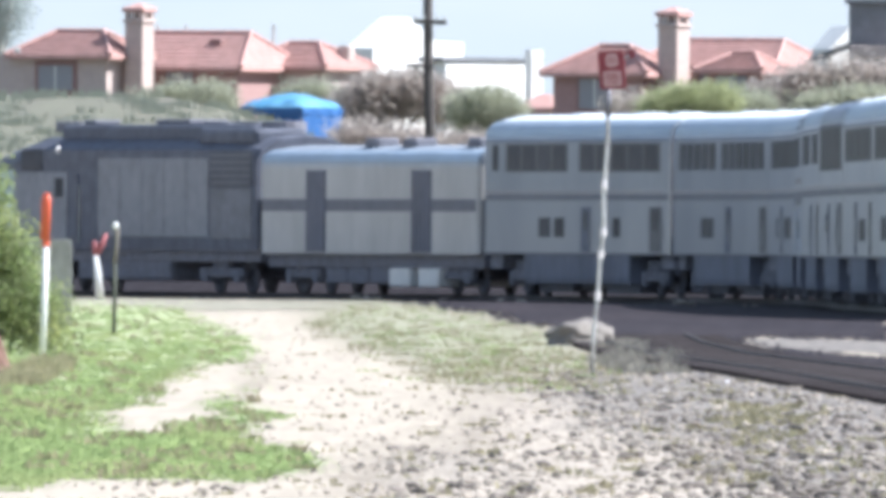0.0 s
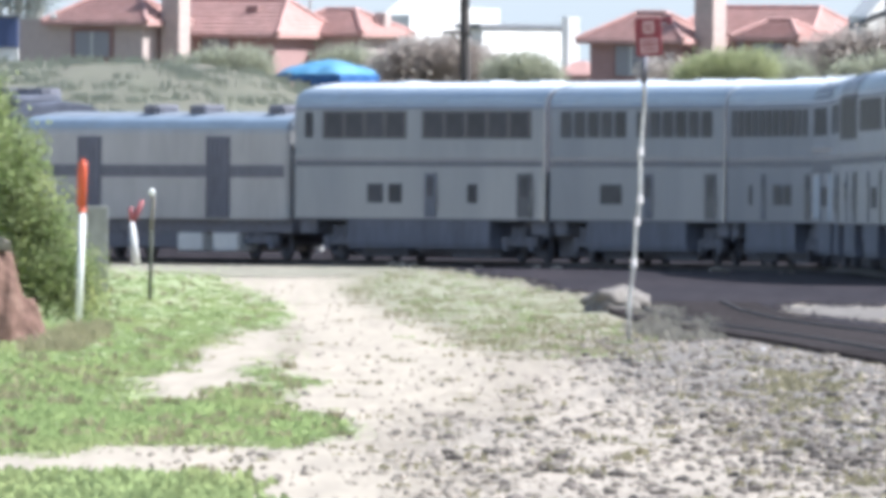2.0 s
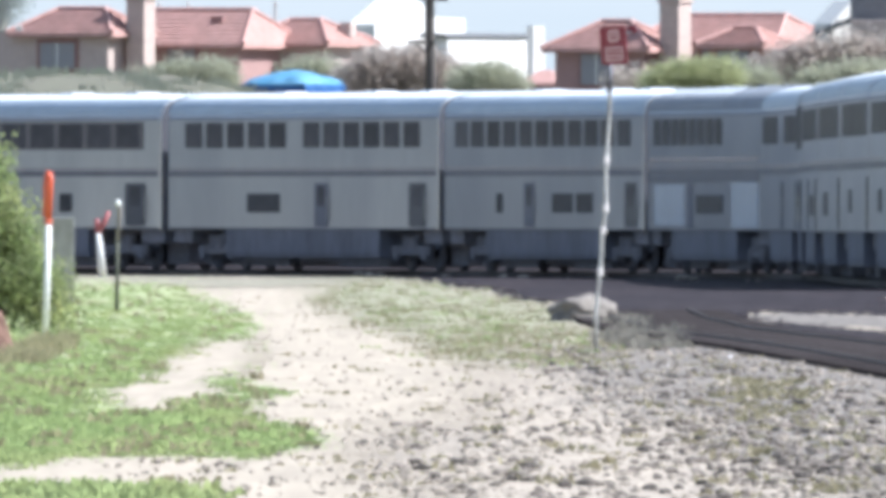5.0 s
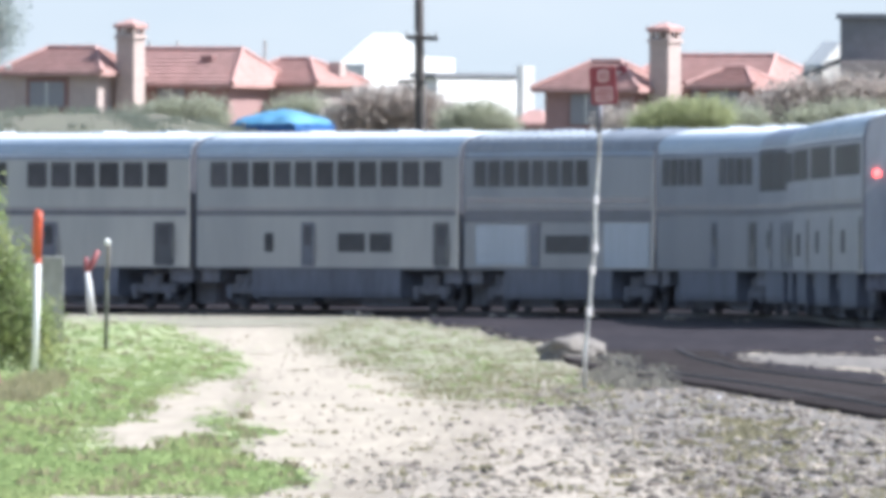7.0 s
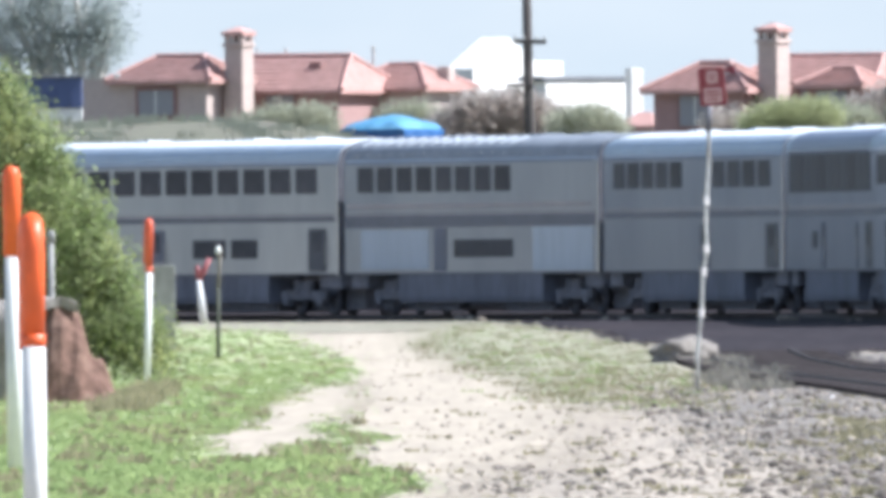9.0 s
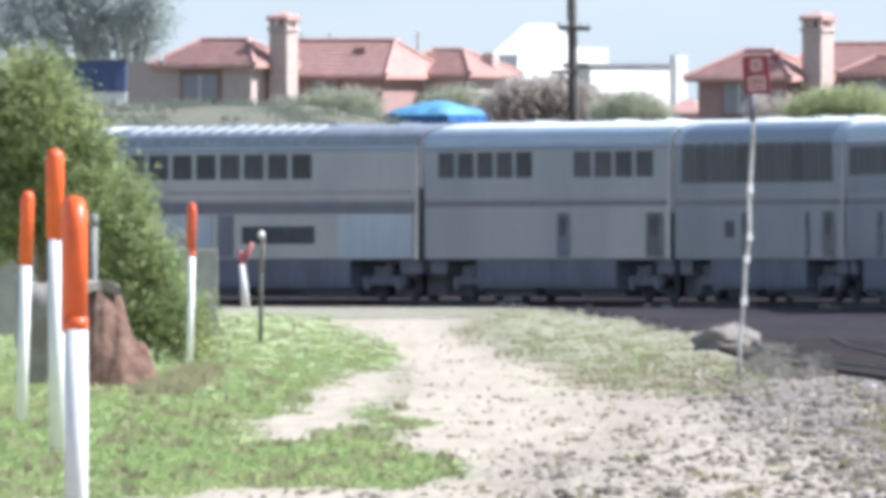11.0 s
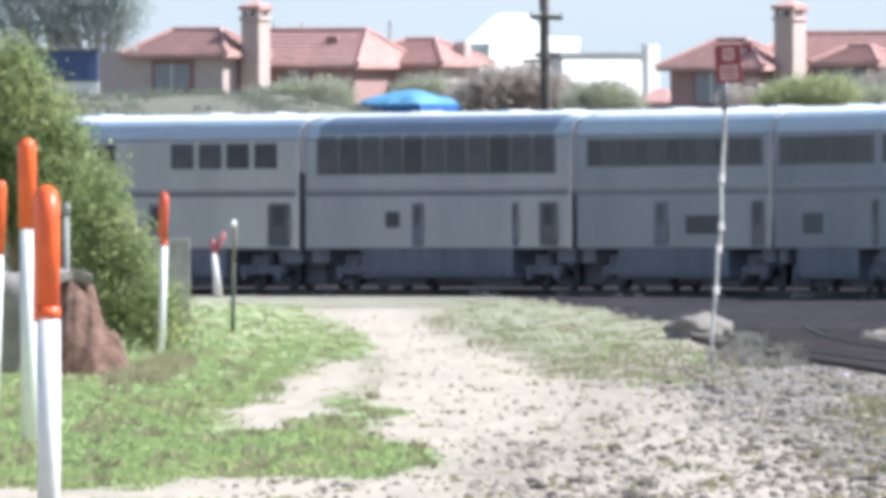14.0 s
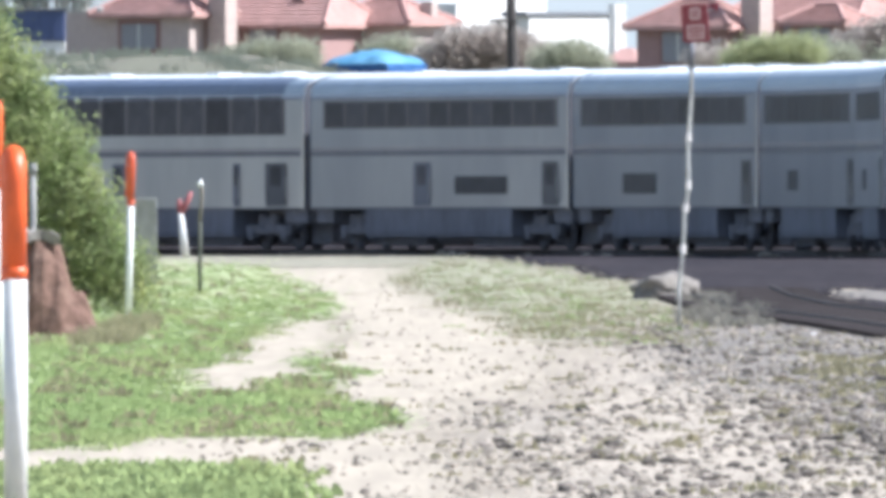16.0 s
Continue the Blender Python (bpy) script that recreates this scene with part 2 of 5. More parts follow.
    # canopy sides: the tarpaulin's blue made darker to paint their shade
    "tarp_side": mat("shaded_blue_tarpaulin", (0.03, 0.11, 0.30), 0.5, vary=0.1, grain=2.5, stain=0.8, bump=0.3),
    "stucco": mat("tan_stucco", (0.460, 0.374, 0.339), 0.9, vary=0.06, grain=4, stain=0.4, bump=0.1, dirt=(0.380, 0.310, 0.282)),
    # nearly the same tan as the house stucco, slightly more varied
    "chimney_stucco": mat("tan_chimney_stucco", (0.47, 0.375, 0.335), 0.9, vary=0.1, grain=4, stain=0.6, bump=0.1, dirt=(0.41, 0.32, 0.285)),
    "rose": mat("rose_stucco", (0.345, 0.215, 0.200), 0.9, vary=0.08, grain=4, stain=0.4, bump=0.1, dirt=(0.300, 0.185, 0.172)),
    "plaster": mat("white_plaster", (0.74, 0.72, 0.685), 0.85, vary=0.05, grain=4, stain=0.4, bump=0.05),
    "tile": mat("terracotta_tile", (0.445, 0.262, 0.232), 0.85, vary=0.14, grain=2.2, stain=0.4, bump=0.3, dirt=(0.385, 0.240, 0.215), dirt_amount=0.7),
    "trim": mat("maroon_trim", (0.255, 0.145, 0.132), 0.7, vary=0.1, grain=4),
    "pane": mat("house_glass", (0.27, 0.265, 0.28), 0.35, vary=0.1, grain=1, bump=0, spec=0.3),
    "slate": mat("grey_siding", (0.17, 0.175, 0.19), 0.8, vary=0.15, grain=3),
    "sky_far": None,
    "navy": mat("navy_sheet_metal", (0.10, 0.125, 0.235), 0.6, vary=0.12, grain=2, bump=0.05, stretch=(3, 1, 0.2), spec=0.2),
}


def sky_material():
    """Pale hazy sky with thin cloud, far behind everything."""
    m = bpy.data.materials.new("hazy_sky")
    m.use_nodes = True
    nt = m.node_tree
    nt.nodes.clear()
    n = nt.nodes.new
    co, mp, cl, mix, em, out = n("ShaderNodeTexCoord"), n("ShaderNodeMapping"), n("ShaderNodeTexNoise"), n("ShaderNodeMix"), n("ShaderNodeEmission"), n("ShaderNodeOutputMaterial")
    mp.inputs["Scale"].default_value = (0.02, 1, 0.05)
    cl.inputs["Scale"].default_value, cl.inputs["Detail"].default_value = 1.0, 4
    mix.data_type = "RGBA"
    mix.inputs["A"].default_value, mix.inputs["B"].default_value = (0.305, 0.350, 0.376, 1), (0.400, 0.416, 0.414, 1)
    nt.links.new(co.outputs["Object"], mp.inputs["Vector"])
    nt.links.new(mp.outputs["Vector"], cl.inputs["Vector"])
    nt.links.new(cl.outputs["Fac"], mix.inputs["Factor"])
    nt.links.new(mix.outputs["Result"], em.inputs["Color"])
    nt.links.new(em.outputs["Emission"], out.inputs["Surface"])
    return m


M["sky_far"] = sky_material()


# ---------------------------------------------------------------- mesh tools
def link_mesh(name, bm, material, smooth=False):
    me = bpy.data.meshes.new(name)
    bm.to_mesh(me)
    bm.free()
    me.materials.append(M[material])
    if smooth:
        me.polygons.foreach_set("use_smooth", [True] * len(me.polygons))
    return me


def part(name, bm, material, parent=None, label="", at=None, smooth=False):
    """One mesh object, under a thing or a part."""
    data = bm if isinstance(bm, bpy.types.Mesh) else link_mesh(name, bm, material, smooth)
    ob = new(name, data)
    if parent:
        ob.parent = parent
    if at is not None:
        ob.matrix_basis = at
    return tagged(ob, label)


def thing(name, label, category, at=None, group="", kind=""):
    ob = new(name)
    if at is not None:
        ob.matrix_basis = at
    return tagged(ob, label, category, group, kind)


def box(bm, x0, x1, y0, y1, z0, z1, bevel=0.0):
    r = bmesh.ops.create_cube(bm, size=1, matrix=Matrix.Translation(((x0 + x1) / 2, (y0 + y1) / 2, (z0 + z1) / 2))
                              @ Matrix.Diagonal((x1 - x0, y1 - y0, z1 - z0, 1)))
    if bevel:
        edges = {e for v in r["verts"] for e in v.link_edges}
        bmesh.ops.bevel(bm, geom=list(edges), offset=bevel, segments=2, affect="EDGES", profile=0.5)
    return bm


def boxed(*a, bevel=0.0):
    return box(bmesh.new(), *a, bevel=bevel)


def tube(bm, points, radii, sides=10, cap=True):
    """A round tube along points, with a radius at each."""
    pts = [Vector(p) for p in points]
    rings = []
    for i, p in enumerate(pts):
        d = (pts[min(i + 1, len(pts) - 1)] - pts[max(i - 1, 0)]).normalized()
        side = d.cross(Vector((0.3, 1, 0.1))).normalized()
        up = side.cross(d).normalized()
        r = radii[i] if hasattr(radii, "__len__") else radii
        rings.append([bm.verts.new(p + r * (math.cos(a) * side + math.sin(a) * up))
                      for a in (2 * math.pi * j / sides for j in range(sides))])
    for a, b in zip(rings, rings[1:]):
        for j in range(sides):
            bm.faces.new((a[j], a[(j + 1) % sides], b[(j + 1) % sides], b[j]))
    if cap:
        bm.faces.new(rings[0][::-1])
        bm.faces.new(rings[-1])
    bmesh.ops.recalc_face_normals(bm, faces=bm.faces[:])
    return bm


def loft(bm, profile, xs, scales=None, close=False):
    """A profile of (y, z) swept along x; scales narrows it about z = 2.5 at the ends."""
    rings = []
    for i, x in enumerate(xs):
        sy, sz = scales[i] if scales else (1, 1)
        rings.append([bm.verts.new((x, y * sy, 2.5 + (z - 2.5) * sz)) for y, z in profile])
    n = len(profile)
    for a, b in zip(rings, rings[1:]):
        for j in range(n if close else n - 1):
            bm.faces.new((a[j], a[(j + 1) % n], b[(j + 1) % n], b[j]))
    for ring in (rings[0], rings[-1]):
        bm.faces.new(ring)
    bmesh.ops.recalc_face_normals(bm, faces=bm.faces[:])
    return bm



# ---------------------------------------------------------------- the railway's line
RAIL = 0.17
NODES = [-340, -150, -110, -75, -45, -20, 0, 20, 40, 70, 110, 160, 190, 230, 300, 420]
TURN = [0.95, 0.7247, 0.5885, 0.4695, 0.3674, 0.2839, 0.2139, 0.137, 0.0569, -0.0119, 0.0044, 0.0131, 0.012, 0.05, 0.1, 0.13]
S_LINE = np.arange(-360.0, 421.0)
PHI = np.convolve(np.pad(np.interp(S_LINE, NODES, TURN), 10, "edge"), np.ones(21) / 21, "valid")
LINE_X, LINE_Y = np.cumsum(np.sin(PHI)), np.cumsum(-np.cos(PHI))
LINE_X += 6.2428 - LINE_X[360]
LINE_Y += 1077.2 - LINE_Y[360]
LINE_X, LINE_Y = LINE_X + 1.55 * np.cos(PHI), LINE_Y + 1.55 * np.sin(PHI)   # the centre of the track
SPEED, HEAD = 11.35, -7.714


def on_line(s, off=0.0):
    x, y, p = (np.interp(s, S_LINE, a) for a in (LINE_X, LINE_Y, PHI))
    return Vector((x - off * math.cos(p), y - off * math.sin(p), 0.0)), p


def sweep(profile, s0, s1, step, flat_ends=True):
    """A profile of (offset, z) along the line; offsets count towards the camera's side."""
    bm = bmesh.new()
    rings = []
    for s in np.arange(s0, s1 + 0.01, step):
        ring = []
        for off, z in profile:
            p, _ = on_line(s, off)
            ring.append(bm.verts.new((p.x, p.y, z)))
        rings.append(ring)
    for a, b in zip(rings, rings[1:]):
        for j in range(len(profile) - 1):
            bm.faces.new((a[j], a[j + 1], b[j + 1], b[j]))
    bmesh.ops.recalc_face_normals(bm, faces=bm.faces[:])
    return bm


# ---------------------------------------------------------------- ground
def smooth(a, b, v):
    t = min(max((v - a) / (b - a), 0.0), 1.0)
    return t * t * (3 - 2 * t)


def ground_z(x, y):
    """Level up to the railway, then a bank that falls off to one side, then a terrace."""
    crest = 2.9 + 3.7 * (1 - smooth(-6.0, 8.0, x)) + 0.5 * smooth(8, 30, x)
    up = smooth(1165 - 0.9 * min(x, 10), 1385, y)
    z = crest * up - (crest - 4.0) * smooth(1420, 1600, y) * up
    z += 0.25 * up * noise.noise((x * 0.15, y * 0.03, 3))
    return z


def build_ground():
    bm = bmesh.new()
    xs = [-3000, -900, -300, -120] + [i * 2.5 for i in range(-28, 29)] + [120, 300, 900, 3000]
    ys = [-3000, -500, 0, 100, 180] + [200 + 12 * i for i in range(80)] + [1160 + 12 * i for i in range(1, 55)] + [1900, 2300, 3200, 4900]
    grid = [[bm.verts.new((x, y, ground_z(x, y))) for x in xs] for y in ys]
    for j in range(len(ys) - 1):
        for i in range(len(xs) - 1):
            f = bm.faces.new((grid[j][i], grid[j][i + 1], grid[j + 1][i + 1], grid[j + 1][i]))
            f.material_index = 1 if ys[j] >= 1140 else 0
            f.smooth = True
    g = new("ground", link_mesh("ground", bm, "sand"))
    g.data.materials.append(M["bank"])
    return tagged(g, "pale sandy track bed rising to a dry grassy bank", "ground", kind="structure")


build_ground()


def inside(p, outline):
    hit = False
    for (x0, y0), (x1, y1) in zip(outline, outline[1:] + outline[:1]):
        if (y0 > p[1]) != (y1 > p[1]) and p[0] < (x1 - x0) * (p[1] - y0) / (y1 - y0) + x0:
            hit = not hit
    return hit


def ragged(p, seed, rough=1.0):
    """The place shifted by noise, to roughen the edge of a field."""
    x, y = p
    d = rough * (noise.noise((x * 0.9, y * 0.03, seed)) * 0.5 + noise.noise((x * 3.0, y * 0.1, seed + 7)) * 0.25)
    return (x + d, y * (1 + 0.035 * rough * noise.noise((x * 1.3, y * 0.02, seed + 3))))


def patch(name, outline, material, z, label, category="ground", seed=1, rough=1.0, cells=150, feather=0.0):
    """A flat sheet over the ground with a ragged edge; outline in metres."""
    us, ws = [x / y for x, y in outline], [1 / y for x, y in outline]
    pu, pw = 0.08 * (max(us) - min(us)), 0.08 * (max(ws) - min(ws))
    u0, u1, w0, w1 = min(us) - pu, max(us) + pu, min(ws) - pw, max(ws) + pw
    verts, faces, index = [], [], {}
    rng = random.Random(seed * 31)

    def corner(i, j):
        if (i, j) not in index:
            u, w = u0 + (u1 - u0) * i / cells, w0 + (w1 - w0) * j / cells
            index[i, j] = len(verts)
            verts.append((u / w, 1 / w, z))
        return index[i, j]

    for i in range(cells):
        for j in range(cells):
            u, w = u0 + (u1 - u0) * (i + 0.5) / cells, w0 + (w1 - w0) * (j + 0.5) / cells
            u += feather * rng.gauss(0, 0.05) * (u1 - u0)
            w += feather * rng.gauss(0, 0.05) * (w1 - w0)
            if inside(ragged((u / w, 1 / w), seed, rough), outline):
                faces.append((corner(i, j), corner(i, j + 1), corner(i + 1, j + 1), corner(i + 1, j))[::-1])
    me = bpy.data.meshes.new(name)
    me.from_pydata(verts, [], faces)
    me.materials.append(M[material])
    return tagged(new(name, me), label, category, kind="structure")


# the far-side bank is added, to keep the view under the cars dark
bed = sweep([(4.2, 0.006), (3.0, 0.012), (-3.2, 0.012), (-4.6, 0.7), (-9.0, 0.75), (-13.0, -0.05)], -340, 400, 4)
tagged(new("ballast_bed", link_mesh("ballast_bed", bed, "shaded_bed")), "track bed and added low bank, coloured dark for the shade under the train", "ballast", kind="structure")


def build_track(name, gauge_off, s0, s1, label):
    t = thing(name, label, "railway track", kind="structure")
    for off in (gauge_off - 0.7175, gauge_off + 0.7175):
        part("rail", sweep([(off - 0.07, 0.02), (off - 0.036, RAIL - 0.04), (off - 0.036, RAIL), (off + 0.036, RAIL), (off + 0.036, RAIL - 0.04), (off + 0.07, 0.02)], s0, s1, 4), "rail", t)
    tie = link_mesh("tie", boxed(-1.3, 1.3, -0.11, 0.11, -0.1, 0.03, bevel=0.015), "tie")
    for i in range(int((s1 - s0) / 0.62)):
        s = s0 + 0.62 * i
        if i < 300:
            p, phi = on_line(s, gauge_off)
            part("tie", tie, "tie", t, at=pose(p.x, p.y, 0, 0, 0, math.degrees(phi)))
    rest = bmesh.new()
    for i in range(300, int((s1 - s0) / 0.62)):
        p, phi = on_line(s0 + 0.62 * i, gauge_off)
        r = bmesh.ops.create_cube(rest, size=1, matrix=pose(p.x, p.y, -0.035, 0, 0, math.degrees(phi)) @ Matrix.Diagonal((2.6, 0.22, 0.13, 1)))
    tagged(part("far_ties", rest, "tie", t), kind="stuff")
    return t


build_track("railway_track", 0.0, -60, 400, "steel rails on dark wooden ties in dark ballast")


GRASS_FIELD = [(-16.94, 1003.90), (-6.91, 1001.38), (-3.26, 953.74), (-1.99, 755.41), (-0.77, 569.70), (-0.72, 438.50), (-0.64, 332.73), (-0.05, 297.87), (-0.07, 279.74), (-0.72, 269.51), (-1.45, 263.84), (-1.94, 254.06), (-2.81, 250.89), (-4.19, 247.76)]
BARE_TONGUE = [(-1.90, 317.16), (-1.84, 373.67), (-1.65, 454.51), (-1.41, 508.25), (-0.72, 531.25), (-0.72, 421.76), (-0.89, 356.69), (-1.22, 321.84)]
VERGE = [(-0.18, 861.48), (0.63, 981.43), (2.62, 1048.73), (3.69, 875.90), (4.13, 637.76), (3.97, 511.74), (3.22, 415.31), (2.46, 416.55), (1.58, 516.58), (0.61, 658.26)]
WEEDS = [(3.44, 342.95), (4.11, 387.25), (4.64, 390.62), (4.44, 352.72), (3.85, 312.80), (3.30, 307.28)]
NEAR_GRASS = [(-3.60, 232.79), (-1.61, 231.97), (-0.75, 233.15), (-0.31, 224.24), (-0.42, 201.78), (-2.82, 182.03)]
BALLAST_FIELD = [(2.76, 491.03), (3.60, 532.58), (4.37, 499.16), (5.09, 461.57), (5.94, 403.16), (3.23, 186.95), (0.20, 189.19), (0.60, 242.15), (1.25, 320.63)]
PATH_FIELD = [(-2.70, 843.56), (-0.29, 835.74), (1.58, 516.58), (2.64, 470.08), (1.25, 320.63), (0.60, 242.15), (0.20, 189.19), (-1.63, 234.94), (-1.37, 262.51), (-0.03, 279.70), (-0.60, 332.67), (-0.77, 569.70)]
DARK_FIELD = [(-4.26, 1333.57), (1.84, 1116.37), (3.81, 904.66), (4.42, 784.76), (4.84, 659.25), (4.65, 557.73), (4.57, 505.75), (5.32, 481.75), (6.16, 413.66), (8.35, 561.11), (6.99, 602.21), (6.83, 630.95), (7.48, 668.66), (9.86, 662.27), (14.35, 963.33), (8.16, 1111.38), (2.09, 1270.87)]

TRODDEN = [(-16.0, 1090.0), (-9.0, 1094.0), (-2.0, 1086.0), (3.0, 1062.0), (1.6, 1010.0), (-0.4, 925.0), (-3.2, 905.0), (-4.6, 985.0), (-7.0, 1003.0), (-16.0, 1006.0)]
patch("trodden_strip", TRODDEN, "trodden", 0.003, "dull trodden earth along the railway", seed=14, rough=1.8, cells=160, feather=0.8)
patch("grass_patch", GRASS_FIELD, "soil", 0.004, "green grassy patch beside the sandy track", seed=2, cells=240, feather=0.35)
patch("bare_patch", BARE_TONGUE, "sand", 0.008, "bare sandy tongue in the grass", seed=3, feather=0.6)
GREY_FIELD = [(2.83, 490.89), (4.47, 510.72), (5.25, 475.51), (6.12, 407.45), (3.24, 204.51), (3.14, 257.93), (2.97, 300.87), (2.68, 379.95)]
LIGHT_STRIP = [(7.16, 669.52), (10.16, 669.83), (8.51, 560.76), (6.99, 602.21)]
patch("verge_patch", VERGE, "verge_soil", 0.004, "thin olive grass verge", seed=4, rough=1.6, cells=300, feather=1.1)
patch("gravel_strip", LIGHT_STRIP, "grey_ballast", 0.006, "grey gravel strip between the tracks", seed=7)
patch("grey_field", GREY_FIELD, "grey_ballast", 0.010, "darker grey ballast shoulder", seed=8, rough=2.0, cells=200, feather=1.3)
patch("ballast_field", BALLAST_FIELD, "ballast", 0.006, "grey stony ballast spread beside the track", seed=5, rough=2.0, cells=260, feather=1.0)
# this sheet paints the train's shade over the dark shoulder
patch("dark_ballast_field", DARK_FIELD, "dark_ballast", 0.016, "dark old ballast shoulder, coloured darker still for the train's shade", seed=6, cells=200, feather=0.25)


def siding():
    """A second track that swings in from the camera's side."""
    t = thing("siding_track", "rusty siding rails in dark ballast", "railway track", kind="structure")
    way = [((5.57, 665.46)), ((5.31, 606.26)), ((5.37, 550.45)), ((5.90, 507.85)), ((6.31, 473.52)), ((6.55, 440.10)), ((6.95, 385.66))]
    for off in (-0.72, 0.72):
        pts = [(x + off, y, 0.11) for x, y in way]
        bm = bmesh.new()
        for a, b in zip(pts, pts[1:]):
            va = [bm.verts.new((a[0] + dx, a[1], dz)) for dx, dz in ((-0.05, 0.02), (-0.03, 0.10), (0.03, 0.10), (0.05, 0.02))]
            vb = [bm.verts.new((b[0] + dx, b[1], dz)) for dx, dz in ((-0.05, 0.02), (-0.03, 0.10), (0.03, 0.10), (0.05, 0.02))]
            for j in range(3):
                bm.faces.new((va[j], va[j + 1], vb[j + 1], vb[j]))
        part("rail", bm, "rail", t)
    tie = link_mesh("tie", boxed(-1.3, 1.3, -0.11, 0.11, -0.05, 0.05, bevel=0.015), "tie")
    for i in range(120):
        q = i / 119 * (len(way) - 1)
        k = min(int(q), len(way) - 2)
        x, y = (way[k][j] + (way[k + 1][j] - way[k][j]) * (q - k) for j in (0, 1))
        part("tie", tie, "tie", t, at=pose(x, y, 0.02))


siding()


backdrop = bmesh.new()
box(backdrop, -700, 700, 4800, 4801, -5, 500)
tagged(new("sky_backdrop", link_mesh("sky_backdrop", backdrop, "sky_far")), "pale hazy blue sky with thin cloud", "sky", kind="structure")



# ---------------------------------------------------------------- the train
# a car's own space: x runs back along it, the camera sees its -y side, z = 0 at the rail head
def shell(half, low, high, shoulder, crown):
    """The side and roof outline of a coach, from one sill over the roof to the other."""
    pts = [(-half, low), (-half, high), (-half + 0.03, high + 0.12)]
    for i in range(1, 9):
        a = math.pi / 2 * i / 9
        pts.append((-half + 0.03 + (half - 0.03) * (1 - math.cos(a)) * 1.0, high + 0.12 + (crown - high - 0.12) * math.sin(a) ** 0.8))
    return pts + [(0, crown)] + [(-y, z) for y, z in reversed(pts)]


MESHES = {}


def shared(key, make, material, smooth=False):
    if key not in MESHES:
        MESHES[key] = link_mesh(key[0], make(), material, smooth)
    return MESHES[key]


def rounded_plate(w, h, d, r):
    """A plate in the x-z plane, rounded corners, d thick towards -y."""
    bm = bmesh.new()
    ring = []
    for cx, cz, a0 in ((w / 2 - r, h / 2 - r, 0), (-w / 2 + r, h / 2 - r, 90), (-w / 2 + r, -h / 2 + r, 180), (w / 2 - r, -h / 2 + r, 270)):
        for i in range(4):
            a = radians(a0 + 30 * i)
            ring.append(bm.verts.new((cx + r * math.cos(a), 0, cz + r * math.sin(a))))
    f = bm.faces.new(ring)
    e = bmesh.ops.extrude_face_region(bm, geom=[f])
    bmesh.ops.translate(bm, verts=[v for v in e["geom"] if isinstance(v, bmesh.types.BMVert)], vec=(0, -d, 0))
    bmesh.ops.recalc_face_normals(bm, faces=bm.faces[:])
    return bm


def window(car, x, z, w, h, y=-1.55, name="window", glass="glass", rim="rubber"):
    for side in (1, -1):
        at = Matrix.Translation((x, y * side, z)) @ pose(0, 0, 0, 0, 0, 0 if side == 1 else 180)
        pane = part(name, shared((name, round(w, 2), round(h, 2), rim), lambda: rounded_plate(w + 0.06, h + 0.06, 0.012, 0.09), rim), rim, car, at=at)
        part("pane", shared(("pane", round(w, 2), round(h, 2), glass), lambda: rounded_plate(w, h, 0.02, 0.08), glass), glass, pane)


def truck_frame():
    bm = bmesh.new()
    for y in (-1.12, 1.12):
        box(bm, -1.75, 1.75, y - 0.09, y + 0.09, 0.42, 0.68, bevel=0.03)
        for x in (-1.3, 1.3):
            box(bm, x - 0.22, x + 0.22, y - 0.14, y + 0.14, 0.28, 0.62, bevel=0.04)
        for x in (-0.45, 0.45):
            tube(bm, [(x, y, 0.55), (x, y, 0.98)], 0.16, 8)
    box(bm, -0.35, 0.35, -1.15, 1.15, 0.5, 0.95, bevel=0.04)
    return bm


def wheel_set():
    bm = bmesh.new()
    for y in (-0.75, 0.75):
        tube(bm, [(0, y - 0.065, 0), (0, y + 0.045, 0), (0, y + 0.05, 0), (0, y + 0.075, 0)], [0.46, 0.46, 0.49, 0.49] if y > 0 else [0.46, 0.46, 0.46, 0.46], 18)
    tube(bm, [(0, -1.15, 0), (0, 1.15, 0)], 0.08, 8)
    return bm


def truck(car, x):
    t = part("truck", shared(("truck", 0), truck_frame, "grime"), "grime", car, "grimy dark iron truck", at=Matrix.Translation((x, 0, 0)))
    for dx in (-1.3, 1.3):
        part("wheelset", shared(("wheelset", 0), wheel_set, "grime", True), "grime", t, at=Matrix.Translation((dx, 0, 0.46)))


def door(car, x, z0, z1, w, colour="stripe"):
    for side in (1, -1):
        at = Matrix.Translation((x, -1.55 * side, (z0 + z1) / 2)) @ pose(0, 0, 0, 0, 0, 0 if side == 1 else 180)
        d = part("door", shared(("door", round(w, 2), round(z1 - z0, 2), colour), lambda: rounded_plate(w, z1 - z0, 0.02, 0.12), colour), colour, car, at=at)
        part("door_window", shared(("door_window", round(w, 2)), lambda: rounded_plate(w * 0.5, 0.55, 0.03, 0.1), "glass"), "glass", d, at=Matrix.Translation((0, 0, (z1 - z0) * 0.2)))
        part("handle", shared(("handle", 0), lambda: tube(bmesh.new(), [(0, -0.05, -0.3), (0, -0.05, 0.3)], 0.015, 6), "galv"), "galv", d, at=Matrix.Translation((w / 2 + 0.06, 0, -0.1)))


def bellows(car, x, z0, z1):
    bm = bmesh.new()
    for i in range(4):
        dx = 0.07 * i * (1 if x > 0 else -1)
        r = 0.03 if i % 2 else 0.0
        box(bm, x + dx - 0.03, x + dx + 0.03, -0.62 + r, 0.62 - r, z0 + r, z1 - r)
    part("diaphragm", bm, "rubber", car, "black rubber gangway bellows")


